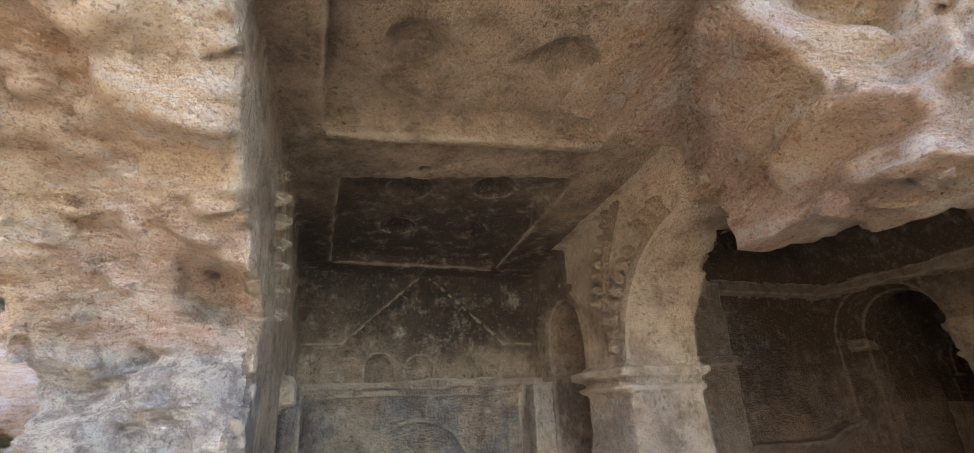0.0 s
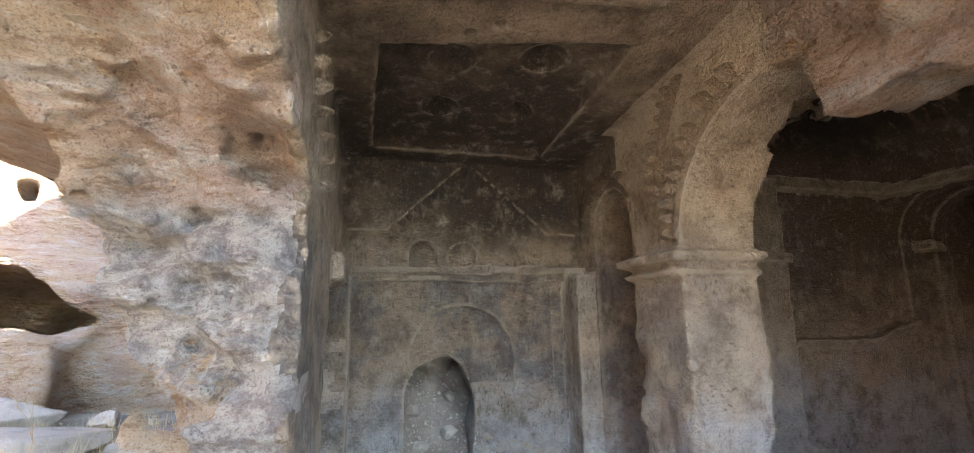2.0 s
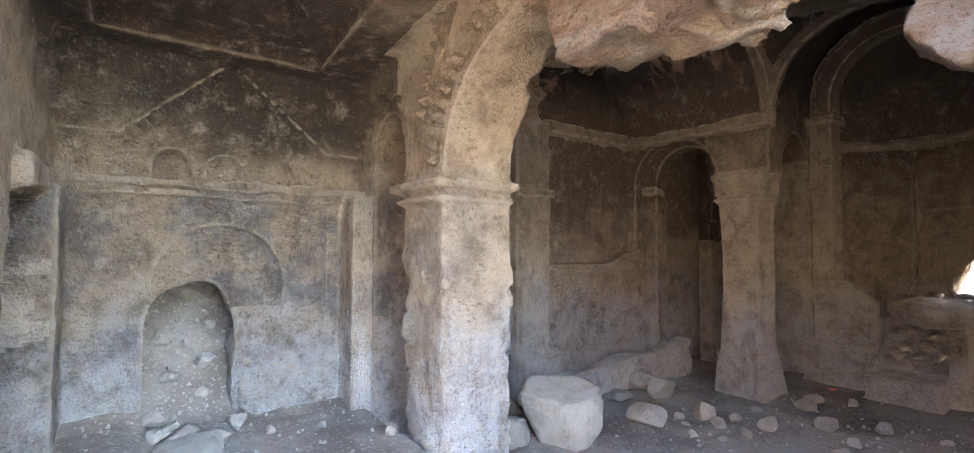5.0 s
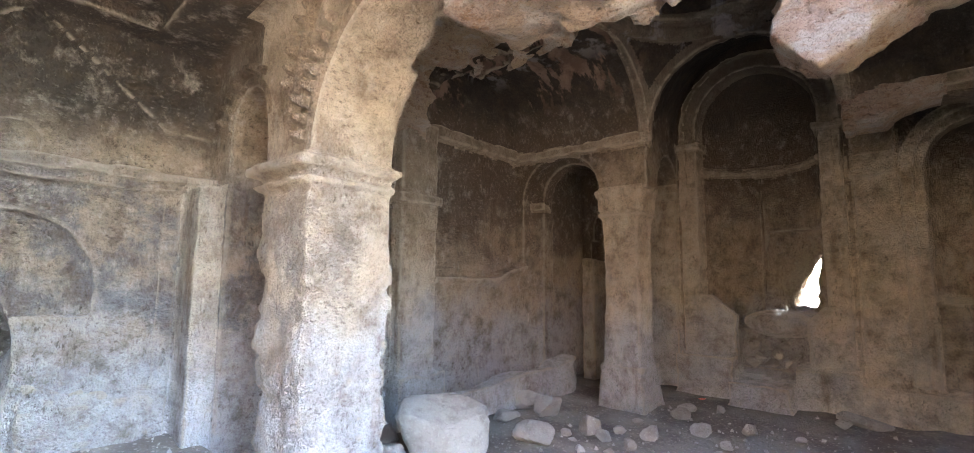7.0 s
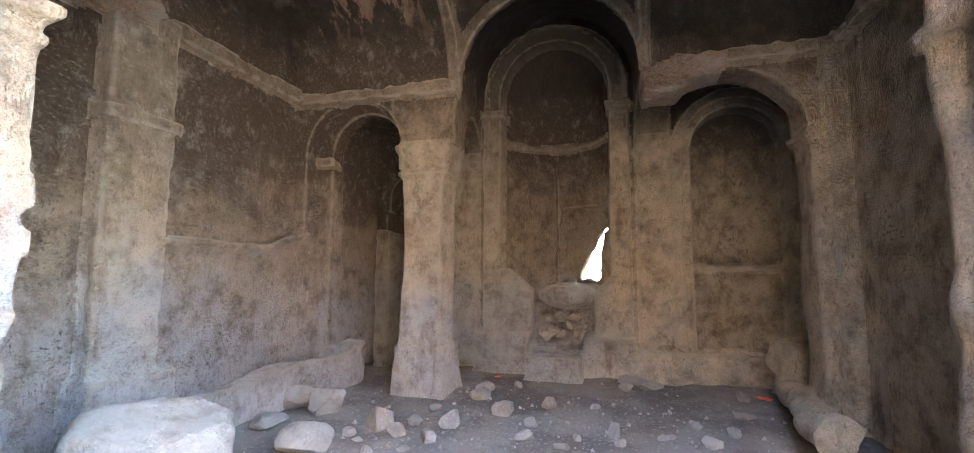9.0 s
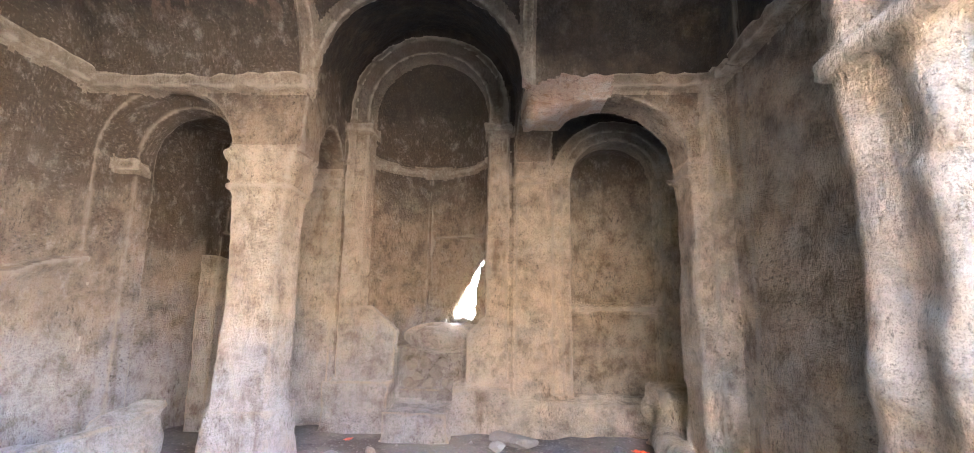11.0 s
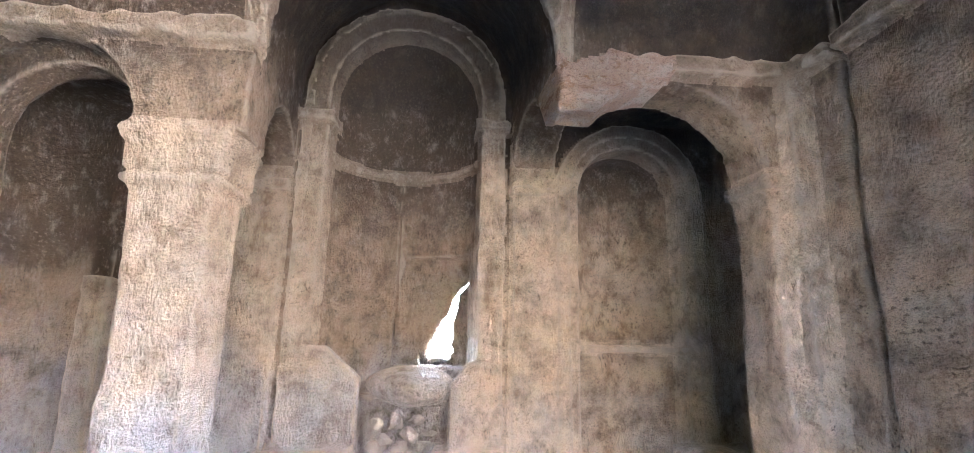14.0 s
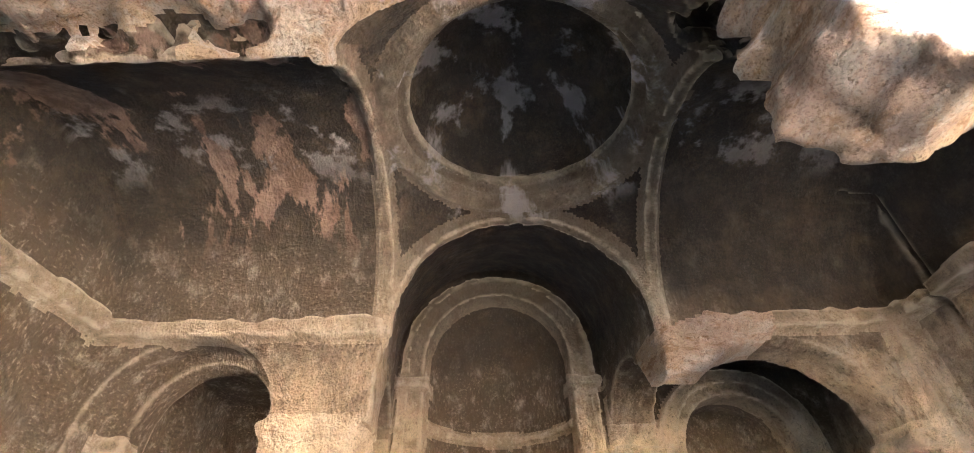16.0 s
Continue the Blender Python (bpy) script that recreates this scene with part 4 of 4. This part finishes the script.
for x, y, size, k in ((0.87, 5.40, 0.33, 7), (1.29, 5.50, 0.21, 2), (1.12, 5.25, 0.28, 1), (0.90, 5.02, 0.62, 5), (0.69, 5.62, 0.20, 4), (2.31, 4.57, 0.14, 0), (0.70, 5.38, 0.22, 1), (0.79, 5.50, 0.19, 6), (0.8, 6.05, 0.22, 3), (1.1, 6.15, 0.26, 1), (1.05, 5.9, 0.14, 0), (0.75, 6.3, 0.2, 4), (1.15, 6.45, 0.15, 2), (0.95, 6.3, 0.12, 0), (1.0, 6.75, 0.5, 1), (1.5, 5.2, 0.1, 0), (1.9, 5.1, 0.08, 2)):
    loose_stone(x, y, size, k, label="pale stone in the rubble of the doorway" if y > 5.6 else "pale stone on the gravel before the doorway", group="stones at the doorway")
for x, y, size, k in ((-2.5, 6.0, 1.3, 5), (-3.4, 7.9, 1.5, 5), (-4.7, 9.4, 1.5, 3), (-6.2, 10.0, 1.2, 5), (-2.3, 7.6, 0.5, 1), (-4.2, 8.2, 0.6, 3), (-3.4, 9.6, 0.5, 1), (-1.9, 5.2, 0.28, 0), (-5.4, 8.8, 0.8, 5), (-3.0, 5.2, 0.3, 1)):
    loose_stone(x, y, size, k, label="pale weathered rock lying in dry grass", group="rocks in the court")
for k, (y, z, size) in enumerate(((2.78, 0.56, 0.20), (2.55, 0.55, 0.22), (2.34, 0.56, 0.18), (2.70, 0.66, 0.2), (2.48, 0.68, 0.2), (2.30, 0.70, 0.17), (2.62, 0.80, 0.2), (2.42, 0.82, 0.18), (2.80, 0.78, 0.14), (2.36, 0.48, 0.14))):
    loose_stone(8.74 + 0.04 * (k % 3), y, size, k % 8, z - 0.08, "pale stone in the heap under the altar block", "stones heaped under the altar")
loose_stone(9.42, 2.24, 0.28, 5, 1.25, "pale flat stone lying in the window gap", "stones in the window")
loose_stone(9.40, 2.48, 0.16, 3, 1.24, "small grey stone lying in the window gap", "stones in the window")


def gravel(name, label, count, spots, lo, hi, seed):
    """Pebbles and chips, one object."""
    rnd = random.Random(seed)
    tips = [Vector(p) for p in ((1, 0, 0), (-1, 0, 0), (0, 1, 0), (0, -1, 0), (0, 0, 1), (0, 0, -1))]
    tri = ((0, 2, 4), (2, 1, 4), (1, 3, 4), (3, 0, 4), (2, 0, 5), (1, 2, 5), (3, 1, 5), (0, 3, 5))
    verts, faces = [], []
    for _ in range(count):
        x0, x1, y0, y1 = rnd.choice(spots)
        x, y = rnd.uniform(x0, x1), rnd.uniform(y0, y1)
        r = lo + (hi - lo) * rnd.random() ** 3
        turn = Euler((rnd.uniform(0, 6), rnd.uniform(0, 6), rnd.uniform(0, 6))).to_matrix()
        c = Vector((x, y, ground_height(x, y) + r * 0.25))
        n = len(verts)
        verts += [c + turn @ Vector((p.x * rnd.uniform(0.7, 1.2), p.y * rnd.uniform(0.6, 1.0), p.z * rnd.uniform(0.5, 0.8))) * r for p in tips]
        faces += [tuple(n + i for i in f) for f in tri]
    me = bpy.data.meshes.new(name)
    me.from_pydata(verts, [], faces)
    me.materials.append(STONE)
    return tagged(new(name, me), label, "gravel", kind="stuff")


gravel("gravel", "pale chips and pebbles on the earth floor", 1300, ((3.2, 8.4, -0.1, 5.0), (4.5, 7.5, 0.5, 4.5), (0.2, 2.6, 3.8, 5.7), (0.6, 1.3, 5.6, 6.9)), 0.005, 0.035, 5)
gravel("court_gravel", "pale chips on the ground of the court", 2500, ((-6, -0.9, 3.5, 10), (-1, 2.5, -1, 3.8)), 0.008, 0.06, 6)


# ---- plants and litter ----
def leaf_material(name, a, b):
    n = Nodes(name, 0.8)
    return n.finish(n.mix(n.noise(7, 3), a, b))


STRAW = leaf_material("straw", (0.46, 0.37, 0.20), (0.34, 0.26, 0.13))
GREEN = leaf_material("green_leaf", (0.07, 0.13, 0.03), (0.12, 0.19, 0.05))
TWIG = leaf_material("twig", (0.30, 0.23, 0.14), (0.21, 0.15, 0.09))


def blades(name, label, category, material, tufts, seed, kind="stuff"):
    """Thin bent blades in tufts: (x, y, how many, height, spread)."""
    rnd = random.Random(seed)
    verts, faces = [], []
    for x, y, count, tall, wide in tufts:
        for _ in range(count):
            px, py = x + rnd.gauss(0, wide), y + rnd.gauss(0, wide)
            a, h = rnd.uniform(0, 6.28), tall * rnd.uniform(0.5, 1.2)
            lean = Vector((math.cos(a), math.sin(a), 0)) * h * rnd.uniform(0.15, 0.7)
            side = Vector((-math.sin(a), math.cos(a), 0)) * rnd.uniform(0.0025, 0.005)
            base = Vector((px, py, ground_height(px, py) - 0.02))
            n = len(verts)
            for k in range(4):
                t = k / 3
                c = base + Vector((0, 0, h * t)) + lean * t * t
                verts += [c - side * (1.05 - t), c + side * (1.05 - t)]
            faces += [(n + 2 * k, n + 2 * k + 1, n + 2 * k + 3, n + 2 * k + 2) for k in range(3)]
    me = bpy.data.meshes.new(name)
    me.from_pydata(verts, [], faces)
    me.materials.append(material)
    return tagged(new(name, me), label, category, kind=kind)


rnd = random.Random(12)
blades("dry_grass", "dry yellow grass between the rocks of the court", "grass", STRAW, [(rnd.uniform(-6.5, -1.1), rnd.uniform(3.6, 9.8), 26, rnd.uniform(0.12, 0.4), 0.12) for _ in range(170)], 3)
blades("weed", "green weed growing beside the broken pier", "weed", GREEN, [(-1.95, 6.15, 90, 0.32, 0.14), (-2.3, 6.6, 60, 0.25, 0.16), (-3.6, 8.6, 60, 0.25, 0.2)], 4)


def dry_stalk(x, y, tall, seed):
    """A bare branching stalk."""
    r = random.Random(seed)
    bm = bmesh.new()

    def limb(p, d, length, radius, depth):
        q = p + d * length
        up = d.orthogonal().normalized()
        ring = [up * radius, d.cross(up) * radius, -up * radius, -d.cross(up) * radius]
        a = [bm.verts.new(p + v) for v in ring]
        b = [bm.verts.new(q + v * 0.6) for v in ring]
        for k in range(4):
            bm.faces.new((a[k], a[(k + 1) % 4], b[(k + 1) % 4], b[k]))
        if depth:
            for _ in range(2 if depth > 1 else 3):
                limb(q, (d + Vector((r.uniform(-0.7, 0.7), r.uniform(-0.7, 0.7), r.uniform(0, 0.4)))).normalized(), length * 0.6, radius * 0.6, depth - 1)

    limb(Vector((0, 0, -0.03)), Vector((0.05, 0, 1)).normalized(), tall * 0.45, 0.008, 3)
    me = bpy.data.meshes.new("dry_stalk")
    bm.to_mesh(me)
    bm.free()
    me.materials.append(TWIG)
    ob = new("dry_stalk", me)
    ob.matrix_world = pose(x, y, ground_height(x, y))
    return tagged(ob, "bare dry branching stalk standing in the grass", "plant", "dry stalks in the court")


for x, y, tall, seed in ((-2.9, 6.9, 0.9, 1), (-4.9, 8.9, 0.8, 2), (-2.3, 5.6, 0.7, 3), (-3.9, 7.4, 0.7, 4)):
    dry_stalk(x, y, tall, seed)


def wrapper(x, y, colour, size, seed, label):
    """A crumpled bit of plastic litter."""
    n = Nodes("plastic", 0.35)
    m = n.finish(colour, n.noise(60, 3), 0.4, 0.005)
    bm = bmesh.new()
    bmesh.ops.create_grid(bm, x_segments=8, y_segments=6, size=0.5)
    for v in bm.verts:
        q = Vector((v.co.x * 3 + seed, v.co.y * 3, 0))
        v.co = Vector((v.co.x + 0.1 * noise.noise(q), v.co.y * 0.6, 0.18 * noise.noise(q * 1.7) + 0.12)) * size
    bmesh.ops.solidify(bm, geom=bm.faces[:], thickness=0.002)
    me = bpy.data.meshes.new("plastic_wrapper")
    bm.to_mesh(me)
    bm.free()
    me.materials.append(m)
    ob = new("plastic_wrapper", me)
    ob.matrix_world = pose(x, y, ground_height(x, y), 0, 0, seed * 40)
    return tagged(ob, label, "litter", "litter on the nave floor")


wrapper(7.95, 0.22, (0.75, 0.13, 0.05), 0.17, 1, "crumpled orange plastic wrapper on the earth floor")
wrapper(5.55, 0.38, (0.80, 0.20, 0.04), 0.20, 2, "crumpled orange plastic wrapper among gravel")
wrapper(7.0, -0.12, (0.55, 0.62, 0.50), 0.15, 3, "crumpled clear plastic bottle scrap behind the curb")
wrapper(8.2, 3.35, (0.6, 0.1, 0.05), 0.10, 4, "small red plastic scrap beside the plinth")
